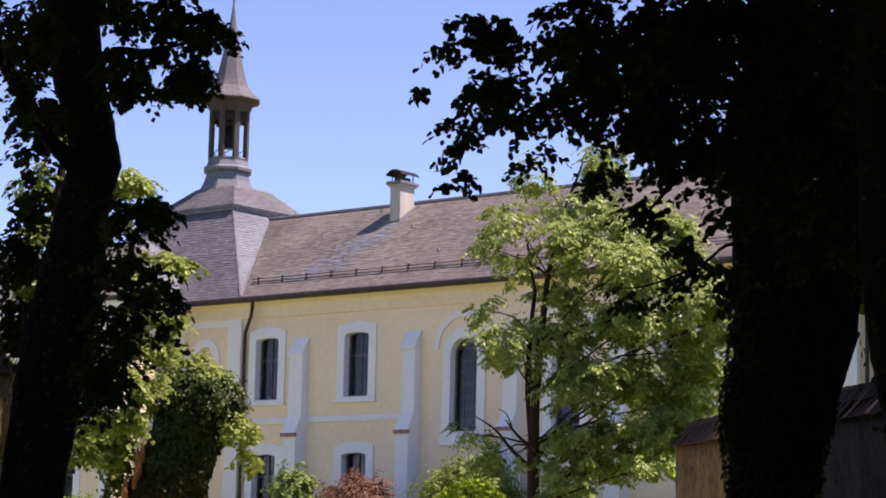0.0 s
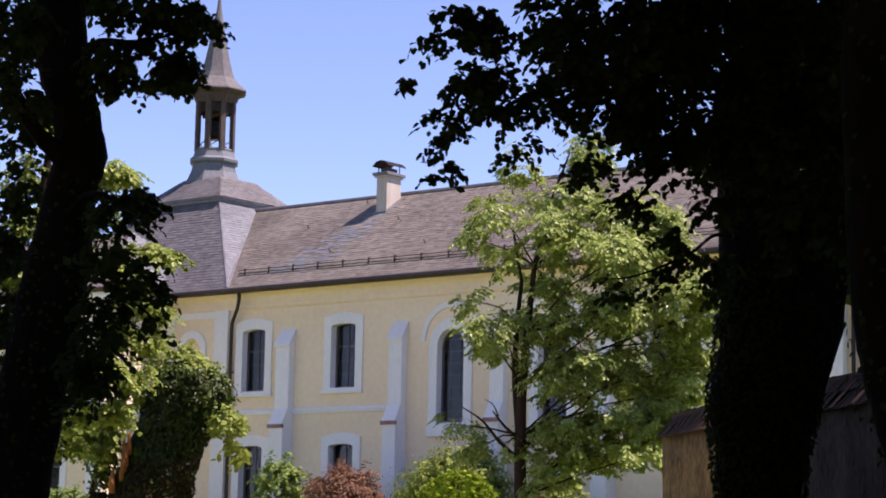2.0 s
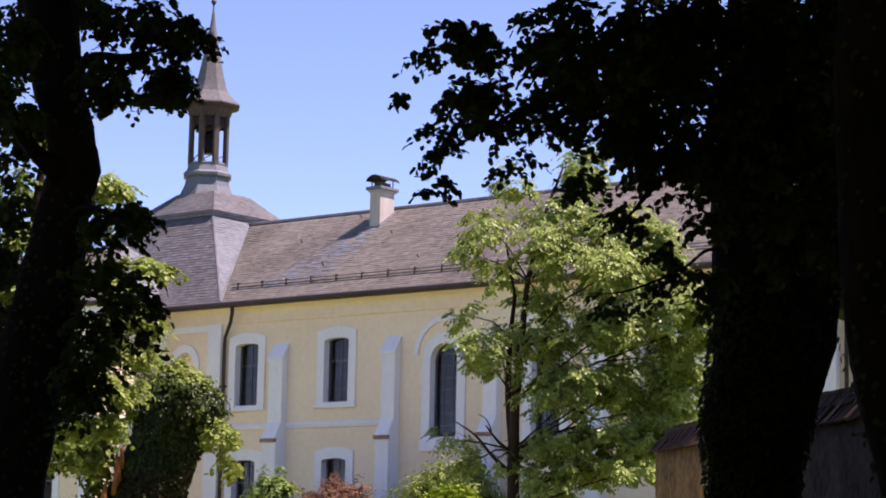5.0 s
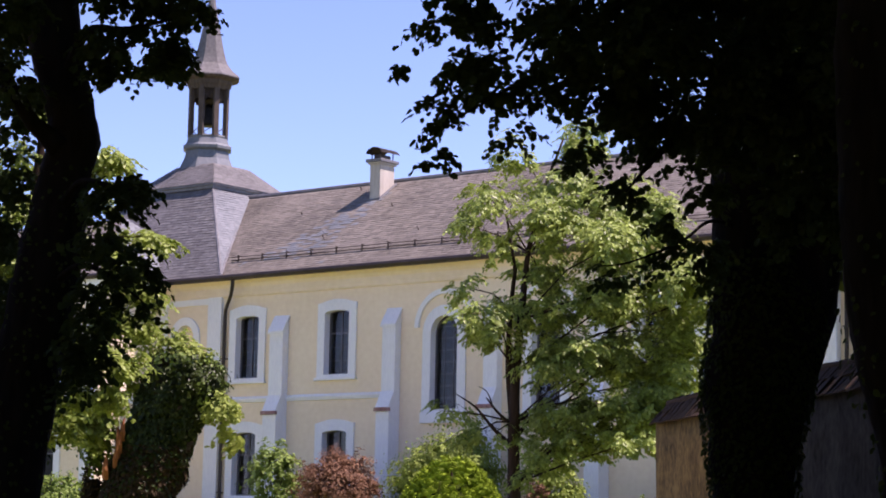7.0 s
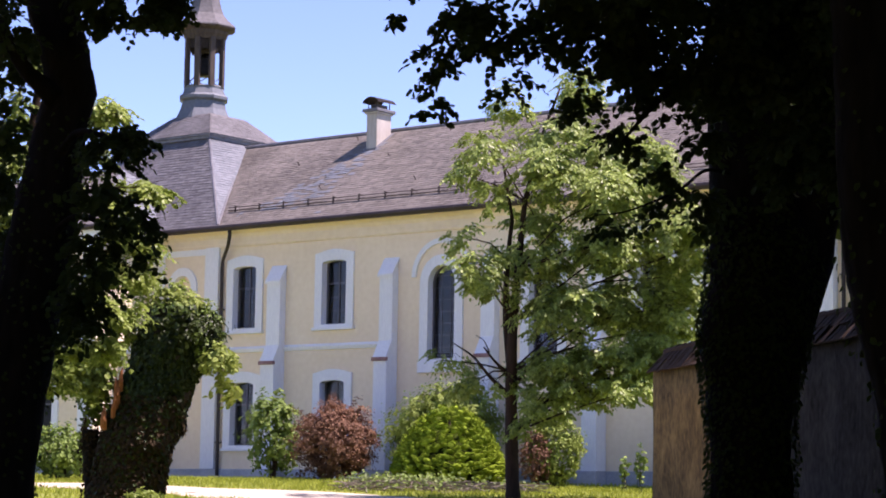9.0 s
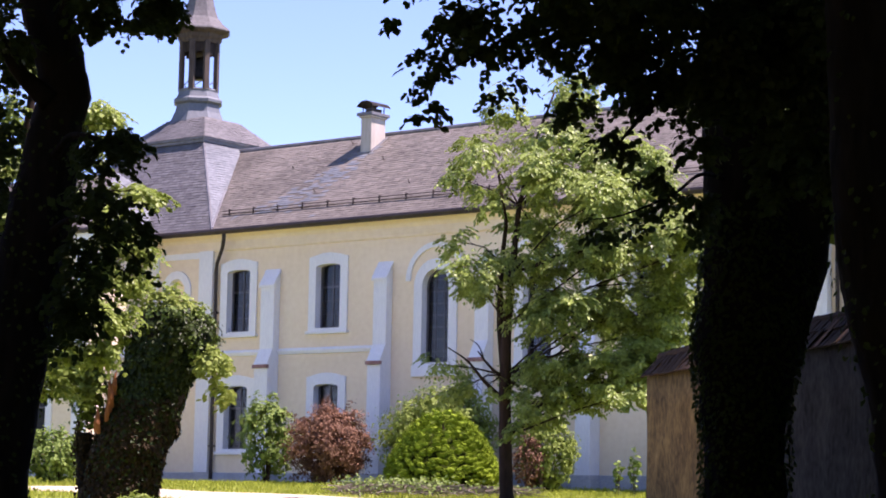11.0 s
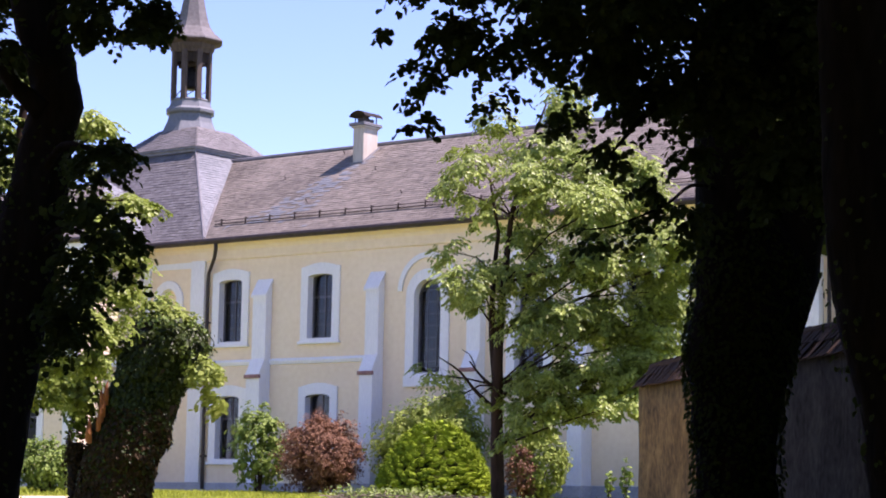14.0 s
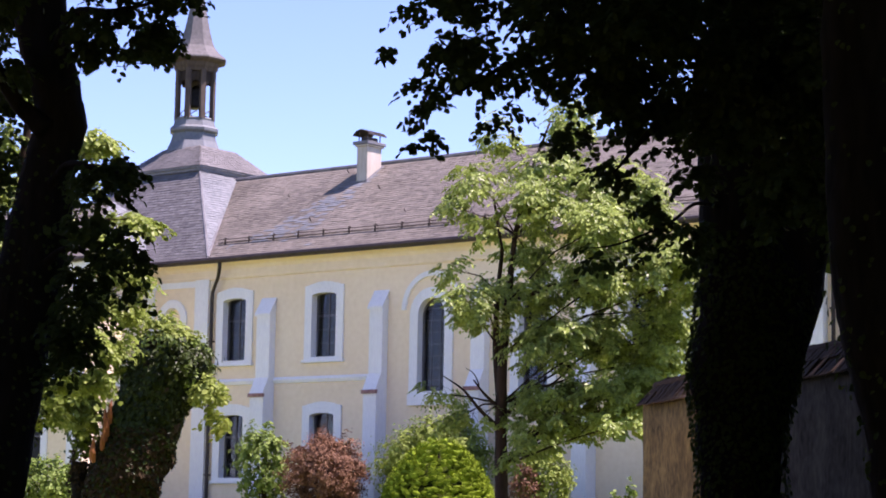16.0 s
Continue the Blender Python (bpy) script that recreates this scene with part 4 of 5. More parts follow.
IVY_TRUNK = [
    (-6.26, -1.45, 0.76),
    (-6.22, -0.74, 0.66),
    (-6.12, -0.38, 0.62),
    (-6.06, 0.18, 0.64),
    (-5.90, 0.75, 0.68),
    (-5.68, 1.33, 0.64),
    (-5.51, 1.90, 0.62),
    (-5.31, 2.47, 0.70),
    (-5.16, 2.80, 0.64),
    (-5.02, 3.02, 0.38),
]
STUB = [
    (-6.92, -1.45, 0.26),
    (-6.94, -0.76, 0.20),
    (-7.02, 0.18, 0.17),
    (-7.03, 0.64, 0.16),
    (-6.96, 1.25, 0.12),
]
IVY_SPROUTS = [
    (-7.11, 2.02, 0.52, 0.26, 260),
    (-6.92, 1.62, 0.36, 0.36, 200),
    (-7.36, 1.70, 0.27, 0.27, 110),
    (-6.33, 2.74, 0.30, 0.48, 110),
    (-4.40, 2.15, 0.33, 0.30, 90),
    (-4.02, 2.17, 0.22, 0.20, 32),
    (-4.01, 1.41, 0.14, 0.10, 22),
    (-4.25, 1.66, 0.12, 0.16, 20),
]
IVY_SHOOTS = [
    (-6.07, 3.61, 0.48, 0.20, 110),
    (-5.50, 3.45, 0.45, 0.28, 130),
    (-5.10, 3.22, 0.40, 0.20, 130),
    (-5.75, 3.15, 0.30, 0.25, 70),
]
BACK_LEAVES = [
    (-6.52, 4.42, 0.26, 0.39, 150),
    (-6.53, 3.63, 0.22, 0.39, 140),
    (-6.52, 2.80, 0.15, 0.43, 90),
    (-5.20, 5.24, 0.30, 0.30, 110),
    (-4.64, 4.10, 0.36, 0.20, 90),
    (-4.88, 3.48, 0.30, 0.35, 120),
    (-4.58, 3.09, 0.36, 0.17, 90),
    (-5.16, 2.30, 0.21, 0.35, 110),
    (-5.15, 2.82, 0.22, 0.35, 110),
    (-4.97, 1.61, 0.26, 0.35, 110),
    (-5.71, 1.60, 0.52, 0.35, 160),
    (-6.63, 5.26, 0.43, 0.35, 90),
    (-4.80, 2.74, 0.43, 0.35, 120),
    (-5.77, 0.99, 0.35, 0.21, 70),
    (-4.86, 2.13, 0.35, 0.35, 90),
    (-5.19, 5.28, 0.26, 0.22, 60),
    (-6.35, 4.64, 0.35, 0.19, 90),
    (-6.29, 5.88, 0.22, 0.35, 70),
    (-5.34, 4.53, 0.19, 0.14, 30),
    (-4.45, 4.02, 0.29, 0.21, 80),
    (-4.60, 3.25, 0.38, 0.16, 80),
    (-6.31, 3.76, 0.43, 0.35, 60),
    (-5.00, 3.61, 0.26, 0.35, 50),
    (-5.71, 3.95, 0.52, 0.52, 160),
    (-5.82, 2.29, 0.52, 0.52, 200),
]

# dark lindens that frame the view
left_tree = tagged(new("linden_tree"), "old dark-barked linden in shade with a leaning trunk", "tree", "foreground trees")
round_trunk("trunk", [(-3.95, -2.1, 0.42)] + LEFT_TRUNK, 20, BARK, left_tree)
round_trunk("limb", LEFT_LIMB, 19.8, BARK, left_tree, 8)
LINDEN_FAN = dict(per=9, sag=0.7, layer=0.06, wide=0.22, inset=0.35, bunch=3)
crown(left_tree, LEFT_LEAVES, 19, LINDEN_LEAF, 0.068, 31, 0.8, more=2.5, broad=0.95, fan=LINDEN_FAN, spread=0.75)
crown(left_tree, LEFT_LEAVES_OUTER, 21, LINDEN_LEAF, 0.066, 32, 0.8, more=5.0, broad=0.95, fan=LINDEN_FAN, spread=0.75)

right_tree = tagged(new("linden_tree"), "massive forked linden in deep shade with ivy on its trunk", "tree", "foreground trees")
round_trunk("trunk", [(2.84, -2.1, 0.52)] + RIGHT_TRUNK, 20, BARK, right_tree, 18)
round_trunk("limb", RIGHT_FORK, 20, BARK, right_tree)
crown(right_tree, RIGHT_LEAVES, 17.5, LINDEN_LEAF, 0.066, 33, 0.8, more=1.5, broad=0.95, fan=LINDEN_FAN, spread=0.75)
crown(right_tree, RIGHT_LEAVES_HIGH, 16.5, LINDEN_LEAF, 0.068, 34, 0.9, more=2.8, broad=0.95, fan=LINDEN_FAN, spread=0.75)


def curved_limb(parent, pts, r0, r1, mat, sides=7):
    """A limb that bends through the points (smooth curve), thinning from r0 to r1."""
    p = [Vector(q) for q in pts]
    p = [p[0] * 2 - p[1]] + p + [p[-1] * 2 - p[-2]]
    out = []
    for i in range(1, len(p) - 2):
        for k in range(5):
            t = k / 5
            out.append(0.5 * ((2 * p[i]) + (p[i + 1] - p[i - 1]) * t + (2 * p[i - 1] - 5 * p[i] + 4 * p[i + 1] - p[i + 2]) * t * t + (3 * p[i] - p[i - 1] - 3 * p[i + 1] + p[i + 2]) * t ** 3))
    out.append(p[-2])
    bm = bmesh.new()
    tube(bm, out, [r0 + (r1 - r0) * i / (len(out) - 1) for i in range(len(out))], sides)
    part("limb", bm, mat, parent, smooth=True)


curved_limb(right_tree, [(2.75, 20, 3.4), (2.2, 18.6, 3.7), (1.4, 17.6, 3.35), (0.7, 17.4, 3.1), (0.1, 17.4, 2.75)], 0.065, 0.005, BARK)
curved_limb(right_tree, [(2.75, 20, 2.9), (2.3, 18.6, 3.0), (1.8, 17.6, 2.6), (1.45, 17.5, 2.2)], 0.08, 0.008, BARK)
curved_limb(right_tree, [(2.7, 20, 2.3), (2.3, 19, 2.2), (1.95, 18, 1.88), (1.5, 17.5, 1.64), (1.25, 17.5, 1.60)], 0.02, 0.004, BARK)
curved_limb(left_tree, [(-3.5, 20, 3.5), (-3.2, 19.4, 3.85), (-2.75, 19.0, 3.8), (-2.2, 19.0, 3.95)], 0.06, 0.006, BARK)
curved_limb(left_tree, [(-3.5, 20, 2.3), (-3.2, 19.4, 2.5), (-2.85, 19.0, 2.4), (-2.5, 19.0, 2.35)], 0.05, 0.006, BARK)
curved_limb(left_tree, [(-3.55, 20, 1.6), (-3.2, 19.4, 1.75), (-2.9, 19.0, 1.65), (-2.55, 19.0, 1.4)], 0.045, 0.006, BARK)

near_tree = tagged(new("linden_tree"), "dark linden trunk standing close by in shade", "tree", "foreground trees")
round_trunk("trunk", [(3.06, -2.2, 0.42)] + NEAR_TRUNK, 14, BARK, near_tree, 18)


def trunk_ivy(parent, rows, depth, seed, count, mat, size, thick=0.10):
    """Ivy leaves that hug a trunk."""
    rs = np.random.RandomState(seed)
    places = []
    for _ in range(count):
        i = rs.randint(0, len(rows) - 1)
        f = rs.uniform()
        a, b = rows[i], rows[i + 1]
        x, z, r = (a[k] + (b[k] - a[k]) * f for k in range(3))
        t = rs.uniform(0, 2 * math.pi)
        o = Vector((math.cos(t), math.sin(t), 0))
        wob = 0.02 + rs.uniform(0, thick * 0.4) + thick * max(0, noise.noise(Vector((x + o.x, z * 2.2, o.y))))
        places.append((tuple(Vector((x, depth, z)) + o * (r * 0.98 + wob)), tuple(o)))
    ob = part("ivy", leaf_mesh("ivy", places, mat, size, rng=seed, droop=0.8), mat, parent)
    ob["kind"] = "stuff"


trunk_ivy(right_tree, RIGHT_TRUNK[:9], 20, 41, 6500, LINDEN_LEAF, 0.048, 0.06)
trunk_ivy(left_tree, LEFT_TRUNK[:8], 20, 42, 700, LINDEN_LEAF, 0.05)
trunk_ivy(near_tree, NEAR_TRUNK, 14, 43, 500, LINDEN_LEAF, 0.05)


def shade_crown(parent, cx, cy, cz, r, rz, n, seed, size=0.42):
    rs = np.random.RandomState(seed)
    ob = part("crown", leaf_mesh("crown", clump(rs, (cx, cy, cz), (r, r, rz), int(n * 1.25), sub=90, tight=0.16, shell=0.1), LINDEN_LEAF, size, rng=seed), LINDEN_LEAF, parent)
    ob["kind"] = "stuff"


# unseen crowns above the view, added to shade the trunks and garden wall
shade_crown(left_tree, -4.2, 19.0, 9.3, 5.5, 3.4, 9000, 51)
shade_crown(right_tree, 3.6, 18.5, 9.0, 5.8, 3.4, 9500, 52)
shade_crown(right_tree, 6.0, 27.0, 11.2, 4.6, 3.2, 6000, 55)
shade_crown(right_tree, 2.6, 25.0, 11.6, 4.2, 2.8, 8000, 57)
shade_crown(left_tree, -1.2, 18.5, 11.4, 4.2, 2.8, 8000, 58)
shade_crown(left_tree, -0.6, 26.0, 12.4, 4.0, 2.6, 7500, 59)
shade_crown(left_tree, -7.0, 28.0, 11.2, 4.6, 3.2, 6000, 56)
shade_crown(near_tree, 3.6, 12.0, 7.5, 5.0, 3.2, 8500, 53)

# unseen lindens added behind and beside the standpoint to keep sky light off
avenue = tagged(new("linden_tree"), "unseen full-crowned linden added to shade the foreground", "tree", "avenue trees")
round_trunk("trunk", [(0, -0.3, 0.45), (0.05, 1.0, 0.36), (0.0, 3.0, 0.32), (0.1, 6.0, 0.24), (0, 10.0, 0.08)], 0, BARK, avenue)
shade_crown(avenue, 0, 0, 8.2, 5.0, 3.4, 9500, 54)
avenue.matrix_world = pose(-5.5, -6, ground_z(-5.5, -6))
for x, y, turn in ((5.5, -5, 70), (-8.5, 5.5, 140), (9.0, 3.5, 200), (0.5, -13, 260), (-12.5, 15, 20), (11.5, 17, 300), (13.0, 27, 120), (-8, -16, 90), (8, -15, 10), (10.5, 40, 50), (0, -4, 170), (-3.5, 3.5, 220), (4.5, 4.5, 310)):
    copy_thing(avenue, pose(x, y, ground_z(x, y), 0, 0, turn))

# unseen plain walls added behind and beside the standpoint; they block the low sky
for n, dims in (("wall_south", (-17, 17, -9.5, -9.0, -3.5, 7.5)), ("wall_west", (-17, -16.5, -9.0, 30, -3.5, 6.5)), ("wall_east", (16.5, 17, -9.0, 30, -3.5, 6.5))):
    tagged(new(n, mesh_of(boxes(dims), OLD_WALL, n)), "unseen plain wall added to block the low sky", "wall", kind="structure")

# sunlit young tree before the house
mid_tree = tagged(new("young_tree"), "sunlit young broadleaf tree with slender brown trunk on the lawn", "tree")
round_trunk("trunk", [(1.9, -0.95, 0.30), (1.87, -0.7, 0.21)] + [(x, z, r * 0.85) for x, z, r in MID_TRUNK[1:]], 53, BARK_YOUNG, mid_tree, 10)
round_trunk("stem", MID_STEM, 53.1, BARK_YOUNG, mid_tree, 8)
TREE_FAN = dict(per=9, sag=0.5, layer=0.09, wide=0.40, inset=0.0)
crown(mid_tree, MID_UPPER, 53, TREE_LEAF, 0.098, 61, 2.8, MID_TRUNK, more=5.4, rise=0.15, broad=0.72, limb=0.014, spread=0.30, fan=TREE_FAN)
crown(mid_tree, MID_LOWER, 53, TREE_LEAF, 0.098, 62, 2.6, MID_TRUNK, more=5.4, rise=0.15, broad=0.72, limb=0.016, spread=0.30, fan=TREE_FAN)
crown(mid_tree, MID_SKIRT, 53, TREE_LEAF, 0.098, 66, 2.6, MID_TRUNK, more=4.2, rise=0.15, broad=0.72, limb=0.016, spread=0.30, fan=TREE_FAN)
curved_limb(mid_tree, [(1.78, 53.0, 1.79), (1.28, 52.8, 2.23), (0.87, 52.6, 2.69), (0.36, 52.5, 3.02)], 0.06, 0.012, BARK_YOUNG)
curved_limb(mid_tree, [(1.72, 53.0, 2.32), (1.39, 52.8, 2.60), (1.11, 52.6, 2.93)], 0.05, 0.018, BARK_YOUNG)
curved_limb(mid_tree, [(1.25, 52.7, 2.81), (1.11, 52.6, 3.08), (0.92, 52.6, 3.20)], 0.02, 0.006, BARK_YOUNG)
curved_limb(mid_tree, [(1.8, 53, 2.0), (2.4, 52.8, 2.7), (3.0, 52.7, 2.9), (3.6, 52.6, 3.5)], 0.05, 0.012, BARK_YOUNG)

# ivy-wrapped pollard stump with torn wood
stump = tagged(new("ivy_stump"), "leaning broken tree stump wrapped in dark ivy with fresh shoots", "tree stump")
round_trunk("trunk", IVY_TRUNK, 45, BARK, stump, 16, rough=0.25)
round_trunk("stub", STUB[:4], 45.6, BARK, stump, 12, rough=0.25)
bm = bmesh.new()
rs = np.random.RandomState(9)
for x, z, tall in ((-6.36, 1.20, 0.55), (-6.42, 1.02, 0.40), (-6.33, 1.30, 0.30), (-6.62, 0.82, 0.26), (-6.58, 0.78, 0.34), (-6.28, 1.55, 0.30)):
    lean = rs.uniform(-0.02, 0.10)
    tube(bm, [(x, 44.46, z - 0.18), (x + lean * 0.4, 44.40, z), (x + lean, 44.42, z + tall * 0.6), (x + lean * 1.3 + rs.uniform(-0.03, 0.03), 44.45, z + tall)], [0.05, 0.055, 0.035, 0.006], 5)
part("torn_wood", bm, CUT_WOOD, stump, "red-brown splintered wood")
trunk_ivy(stump, IVY_TRUNK[4:], 45, 44, 15000, IVY_LEAF, 0.095, 0.20)
trunk_ivy(stump, IVY_TRUNK[:5], 45, 47, 4500, IVY_LEAF, 0.09, 0.20)
trunk_ivy(stump, IVY_TRUNK[:6], 45, 46, 13000, DEAD_IVY, 0.085, 0.22)
trunk_ivy(stump, STUB, 45.6, 45, 700, DEAD_IVY, 0.08, 0.08)
crown(stump, [(-5.15, 2.75, 0.72, 0.40, 1700), (-4.85, 2.55, 0.45, 0.45, 1200), (-5.6, 2.45, 0.40, 0.45, 800)], 45, IVY_LEAF, 0.10, 65, 0.8, name="ivy_head", sub=40)
# sunlit rim and hanging leaves, brightened by their colour
crown(stump, [(-5.1, 3.0, 0.62, 0.16, 420), (-4.6, 2.72, 0.26, 0.36, 420), (-4.75, 2.35, 0.2, 0.3, 160)], 44.8, IVY_LIT, 0.09, 68, 0.9, name="lit_ivy_rim", sub=40)
crown(stump, [(-6.94, 1.15, 0.30, 0.42, 420)], 45.3, IVY_LIT, 0.09, 69, 0.4, name="hanging_ivy", sub=30)
crown(stump, IVY_SPROUTS, 44.8, LIME_LEAF, 0.12, 63, 0.6, name="new_growth", more=4.0, spread=0.5, fan=dict(per=7, sag=0.5, layer=0.12, wide=0.34))
crown(stump, IVY_SHOOTS, 45, LIME_LEAF, 0.085, 67, 0.6, IVY_TRUNK[-3:], name="new_growth", more=4.5, limb=0.012, spread=0.6, fan=dict(per=8, sag=0.3, layer=0.10, wide=0.34))

# sunlit tree behind the left trunk
back_tree = tagged(new("young_tree"), "slim sunlit tree half hidden by the old linden", "tree")
BACK_TRUNK = [(-6.62, -1.4, 0.16), (-6.6, 1.5, 0.13), (-6.4, 3.5, 0.10), (-6.2, 6.0, 0.05)]
round_trunk("trunk", BACK_TRUNK, 34, BARK_YOUNG, back_tree, 10)
crown(back_tree, BACK_LEAVES, 34, TREE_LEAF, 0.078, 64, 0.7, BACK_TRUNK, more=7.5, limb=0.010, broad=0.8, spread=0.4, fan=dict(per=9, sag=0.6, layer=0.05, wide=0.32))


# shrubs
def shrub(name, label, x, y, rx, rz, mat, size, count, seed, tight=0.16, lift=0.0, ry=None, sub=70):
    s = tagged(new(name), label, "shrub")
    rs = np.random.RandomState(seed)
    g = ground_z(x, y)
    s.location = (x, y, g)
    zc = rz + lift
    bm = bmesh.new()
    for k in range(9):
        a = rs.uniform(0, 2 * math.pi)
        r = rs.uniform(0.3, 0.85)
        tube(bm, [(0.1 * math.cos(a), 0.1 * math.sin(a), -0.1), (0.4 * rx * r * math.cos(a), 0.4 * rx * r * math.sin(a), zc * 0.7), (rx * r * math.cos(a), rx * r * math.sin(a), zc * rs.uniform(0.9, 1.5))], [0.03 * min(1, rx + 0.1), 0.02 * min(1, rx + 0.1), 0.006], 5)
    part("stems", bm, BARK_YOUNG, s)
    places = clump(rs, (0, 0, zc), (rx, ry or rx * 0.8, rz), count, sub=sub, tight=tight, shell=0.5)
    places = [(p, o) for p, o in places if p[2] > 0.03]
    ob = part("foliage", leaf_mesh("foliage", places, mat, size, rng=seed), mat, s)
    ob["kind"] = "stuff"
    return s


shrub("shrub", "light green loose shrub before the house wall", -5.38, 74.0, 0.95, 1.42, SHRUB_LEAF, 0.12, 3600, 71, lift=0.1, tight=0.22, sub=30)
shrub("barberry", "round purple-red barberry shrub before the house", -3.23, 72.0, 1.3, 1.22, RED_LEAF, 0.075, 20000, 72, lift=0.1, tight=0.17, sub=60, ry=1.3)
shrub("shrub", "yellow-green feathery shrub behind the clipped conifer", 0.35, 71.3, 1.75, 1.40, LIME_LEAF, 0.095, 21000, 73, lift=0.30, tight=0.22, sub=60)
shrub("shrub", "yellow-green shrub beside the young tree", 3.55, 66.0, 0.82, 1.02, LIME_LEAF, 0.09, 5000, 74, lift=0.1)
shrub("barberry", "small dull red shrub behind the young tree", 2.95, 65.6, 0.5, 0.8, RED_LEAF, 0.085, 1600, 75, lift=0.1)
shrub("hedge_shrub", "bright green low hedge shrub by the side wing", -11.0, 66.0, 0.95, 0.75, SHRUB_LEAF, 0.11, 3000, 76, lift=0.1)
shrub("hedge_shrub", "bright green low hedge shrub by the side wing", -12.7, 66.0, 0.95, 0.75, SHRUB_LEAF, 0.11, 3000, 77, lift=0.1)
shrub("weed", "light leafy weed at the stump", -5.45, 42.0, 0.38, 0.22, LIME_LEAF, 0.10, 420, 78)
shrub("weed", "tall green weed by the garden wall", 5.25, 62.0, 0.13, 0.5, SHRUB_LEAF, 0.11, 90, 79, lift=0.08)
shrub("weed", "tall green weed by the garden wall", 5.6, 61.0, 0.16, 0.62, SHRUB_LEAF, 0.11, 120, 80, lift=0.08)


def conifer(x, y, rx, h, seed):
    """Dome of golden thuja: upright fan sprays in tiers."""
    s = tagged(new("thuja"), "dense dome-shaped golden-green thuja on the lawn", "conifer")
    s.location = (x, y, ground_z(x, y))
    rs = np.random.RandomState(seed)
    bm = bmesh.new()
    tube(bm, [(0, 0, -0.1), (0, 0, h * 0.8)], [0.12, 0.03], 8)
    part("trunk", bm, BARK_YOUNG, s)
    # added solid core stops see-through; its dark colour paints the shade between puffs
    bm = bmesh.new()
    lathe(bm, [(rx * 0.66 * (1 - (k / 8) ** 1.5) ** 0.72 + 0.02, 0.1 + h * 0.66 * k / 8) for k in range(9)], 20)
    part("inner_core", bm, THUJA_SHADE, s)
    places = []
    puffs = 1000
    pads = bmesh.new()
    for i in range(puffs):
        t = i * 2.39996 + rs.normal(0, 0.10)
        f = min(0.985, max(0.0, 1 - math.sqrt(1 - (i + 0.5) / puffs) + rs.normal(0, 0.02)))
        prof = (1 - f ** 1.7) ** 0.66 * (0.90 + 0.10 * min(1, f * 7)) * rs.uniform(0.93, 1.03)
        out = np.array([math.cos(t) * (1 - f * 0.7), math.sin(t) * (1 - f * 0.7), 0.15 + f])
        out /= np.linalg.norm(out)
        base = np.array([rx * prof * math.cos(t), rx * prof * math.sin(t), 0.14 + h * f * 0.95]) * 0.93
        side = np.cross(out, [0, 0, 1.0])
        side /= np.linalg.norm(side) + 1e-6
        up2 = np.cross(side, out)
        wide = rs.uniform(0.09, 0.18)
        m = Matrix((side, up2, out)).transposed().to_4x4()
        m.translation = Vector(base)
        bmesh.ops.create_icosphere(pads, subdivisions=1, radius=1.0, matrix=m @ Matrix.Diagonal((wide * 0.85, wide * 0.5, wide * 0.6, 1)))
        for k in range(44):
            v = rs.normal(0, 1, 3)
            v /= np.linalg.norm(v)
            v[1] = abs(v[1]) * 1.1 - 0.25
            q = base + side * v[0] * wide + up2 * v[1] * wide * 0.6 + out * abs(v[2]) * wide * 0.9
            places.append((q, side * v[0] * 0.6 + up2 * (v[1] * 0.8 + 0.5) + out * abs(v[2]) * 0.8))
    for v in pads.verts:
        v.co += v.co.normalized() * 0.05 * noise.noise(v.co * 9)
    part("inner_foliage", pads, CONIFER_LEAF, s)["kind"] = "stuff"
    ob = part("foliage", leaf_mesh("foliage", places, CONIFER_LEAF, 0.055, spread=0.10, broad=0.6, droop=-0.4, rng=seed), CONIFER_LEAF, s)
    ob["kind"] = "stuff"


conifer(0.42, 68.0, 1.86, 2.62, 81)

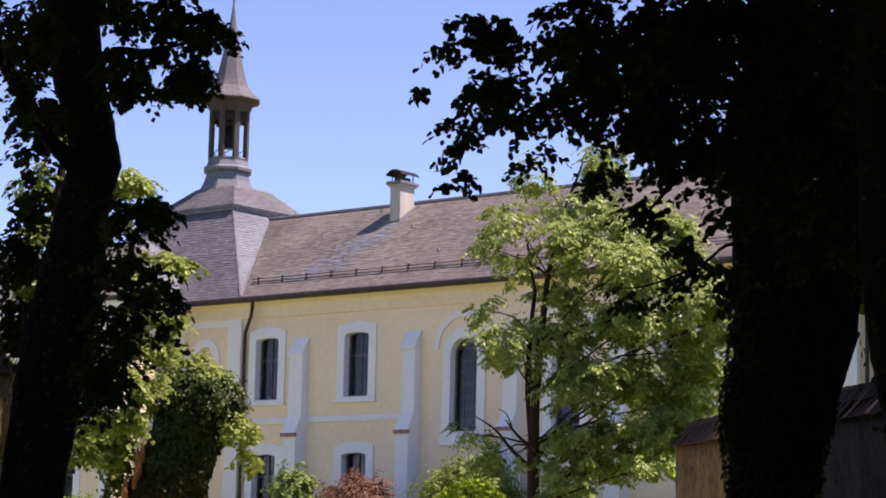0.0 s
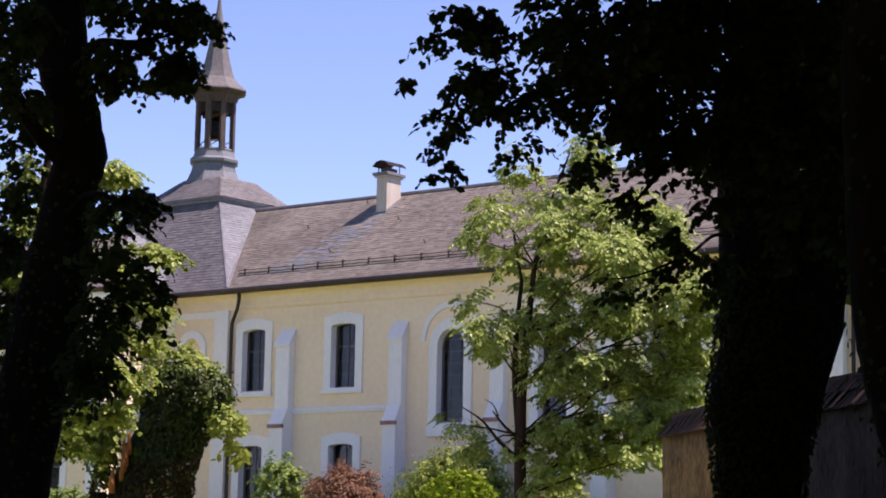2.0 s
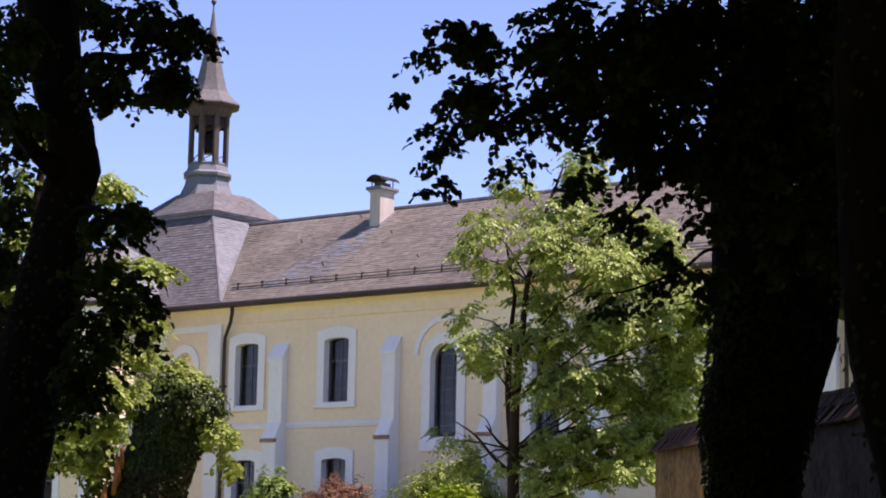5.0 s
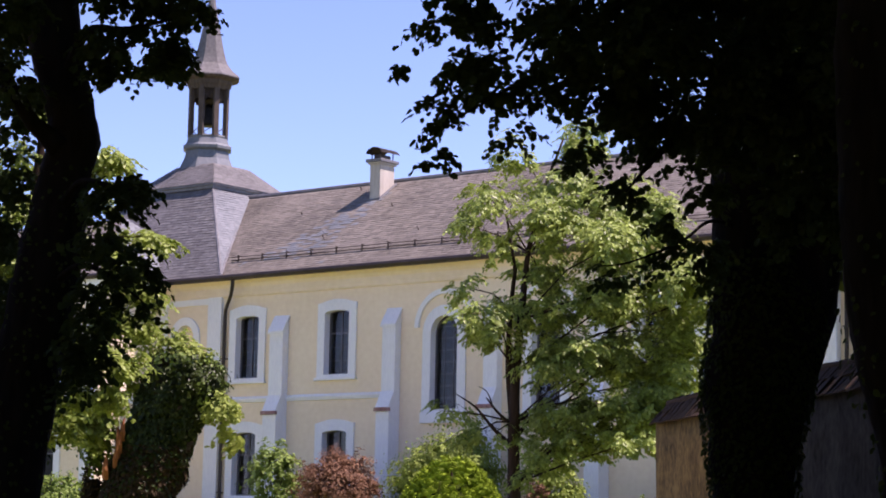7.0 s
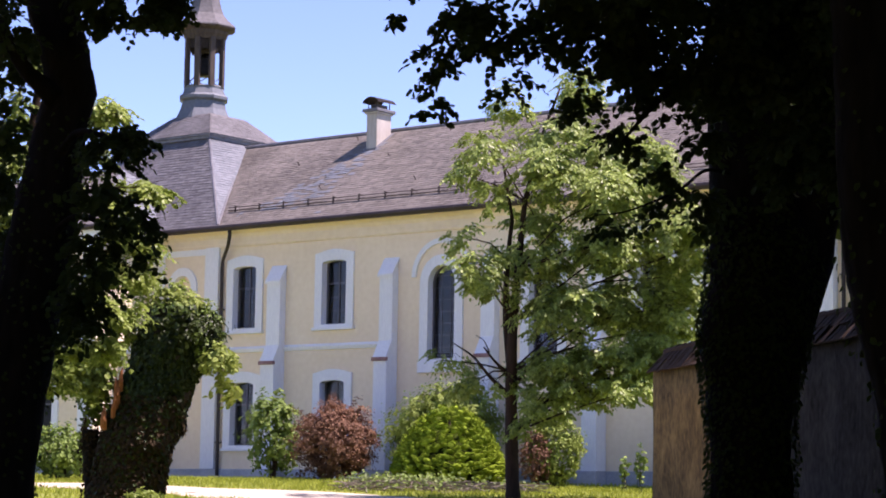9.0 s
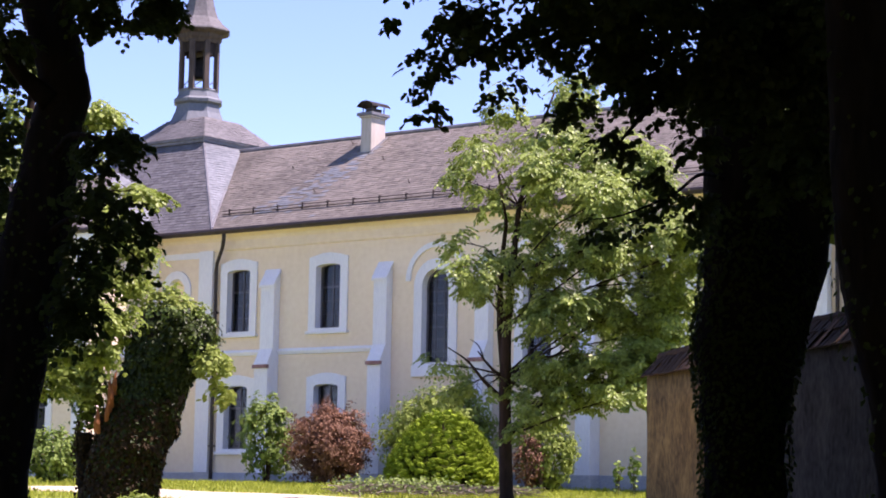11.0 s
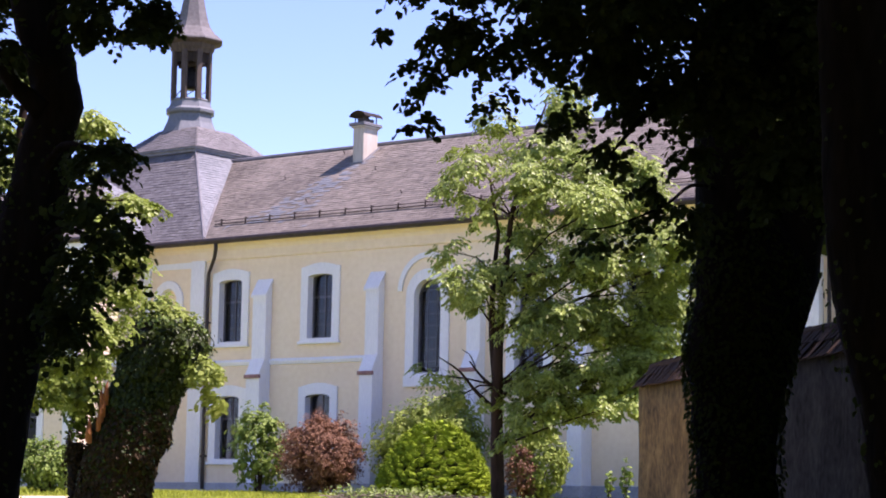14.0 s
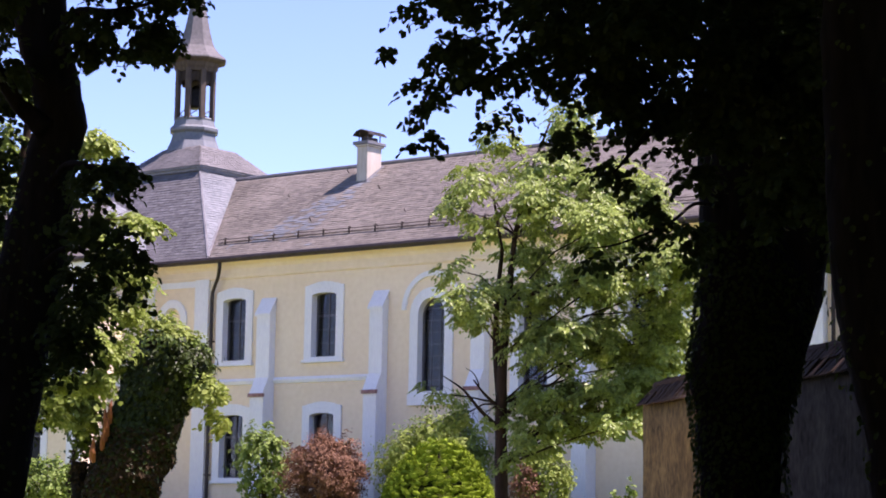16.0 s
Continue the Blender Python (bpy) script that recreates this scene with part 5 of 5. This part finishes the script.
# cut twigs and weeds lying before the conifer
pile = tagged(new("brush_pile"), "low heap of cut twigs and wilting pale leaves on the lawn", "brush pile", kind="stuff")
rs = np.random.RandomState(82)
bm = bmesh.new()
places = []
for _ in range(340):
    x, y = rs.uniform(-2.4, 2.8), 59.5 + rs.normal(0, 0.9)
    z = ground_z(x, y) + rs.uniform(0.02, 0.28)
    a = rs.uniform(0, math.pi)
    d = Vector((math.cos(a), math.sin(a) * 0.6, rs.uniform(-0.1, 0.25))) * rs.uniform(0.3, 0.7)
    p = Vector((x, y, z))
    tube(bm, [p - d, p, p + d], [0.018, 0.014, 0.004], 4)
    for _ in range(4 if x < 0.3 else 1):
        q = p + d * rs.uniform(-1, 1.1)
        places.append(((q.x + rs.normal(0, 0.05), q.y, q.z + rs.uniform(0, 0.22)), (rs.normal(), rs.normal(), 1)))
part("twigs", bm, TWIG, pile)["kind"] = "stuff"
part("wilted_leaves", leaf_mesh("wilted_leaves", places[::2], PALE_LEAF, 0.09, rng=83), PALE_LEAF, pile)["kind"] = "stuff"
part("green_leaves", leaf_mesh("green_leaves", places[1::2], SHRUB_LEAF, 0.10, rng=84), SHRUB_LEAF, pile)["kind"] = "stuff"


# lawn grass
def lawn():
    rs = np.random.RandomState(91)
    n = 42000
    x, y = rs.uniform(-14, 9, n), 44 + 32 * rs.uniform(0, 1, n) ** 0.8
    V, F = [], []
    track = [Vector(p) for p in ((-30, 62.0), (-16, 61.0), (-10.5, 60.6), (-7.4, 58.6), (-4.0, 55.2), (-1.9, 50.6), (-0.8, 45.0), (0.4, 38.0))]
    half = [1.6, 1.6, 1.7, 2.4, 3.0, 2.6, 2.2, 2.0]
    for i in range(n):
        p = Vector((x[i], y[i]))
        on = False
        for a in range(len(track) - 1):
            ab = track[a + 1] - track[a]
            f = max(0, min(1, (p - track[a]).dot(ab) / ab.length_squared))
            if (p - track[a] - ab * f).length < half[a] + (half[a + 1] - half[a]) * f - 0.05:
                on = True
                break
        if on:
            continue
        z = ground_z(p.x, p.y)
        a = rs.uniform(0, math.pi)
        w, h = 0.016, rs.uniform(0.06, 0.15)
        k = len(V)
        V += [(p.x - w * math.cos(a), p.y - w * math.sin(a), z), (p.x + w * math.cos(a), p.y + w * math.sin(a), z), (p.x + rs.normal(0, 0.04), p.y + rs.normal(0, 0.04), z + h)]
        F.append((k, k + 1, k + 2))
    me = bpy.data.meshes.new("lawn_grass")
    me.from_pydata(V, [], F)
    me.materials.append(GRASS_BLADE)
    tagged(new("lawn_grass", me), "short sunlit lawn grass before the house", "grass", kind="stuff")


lawn()
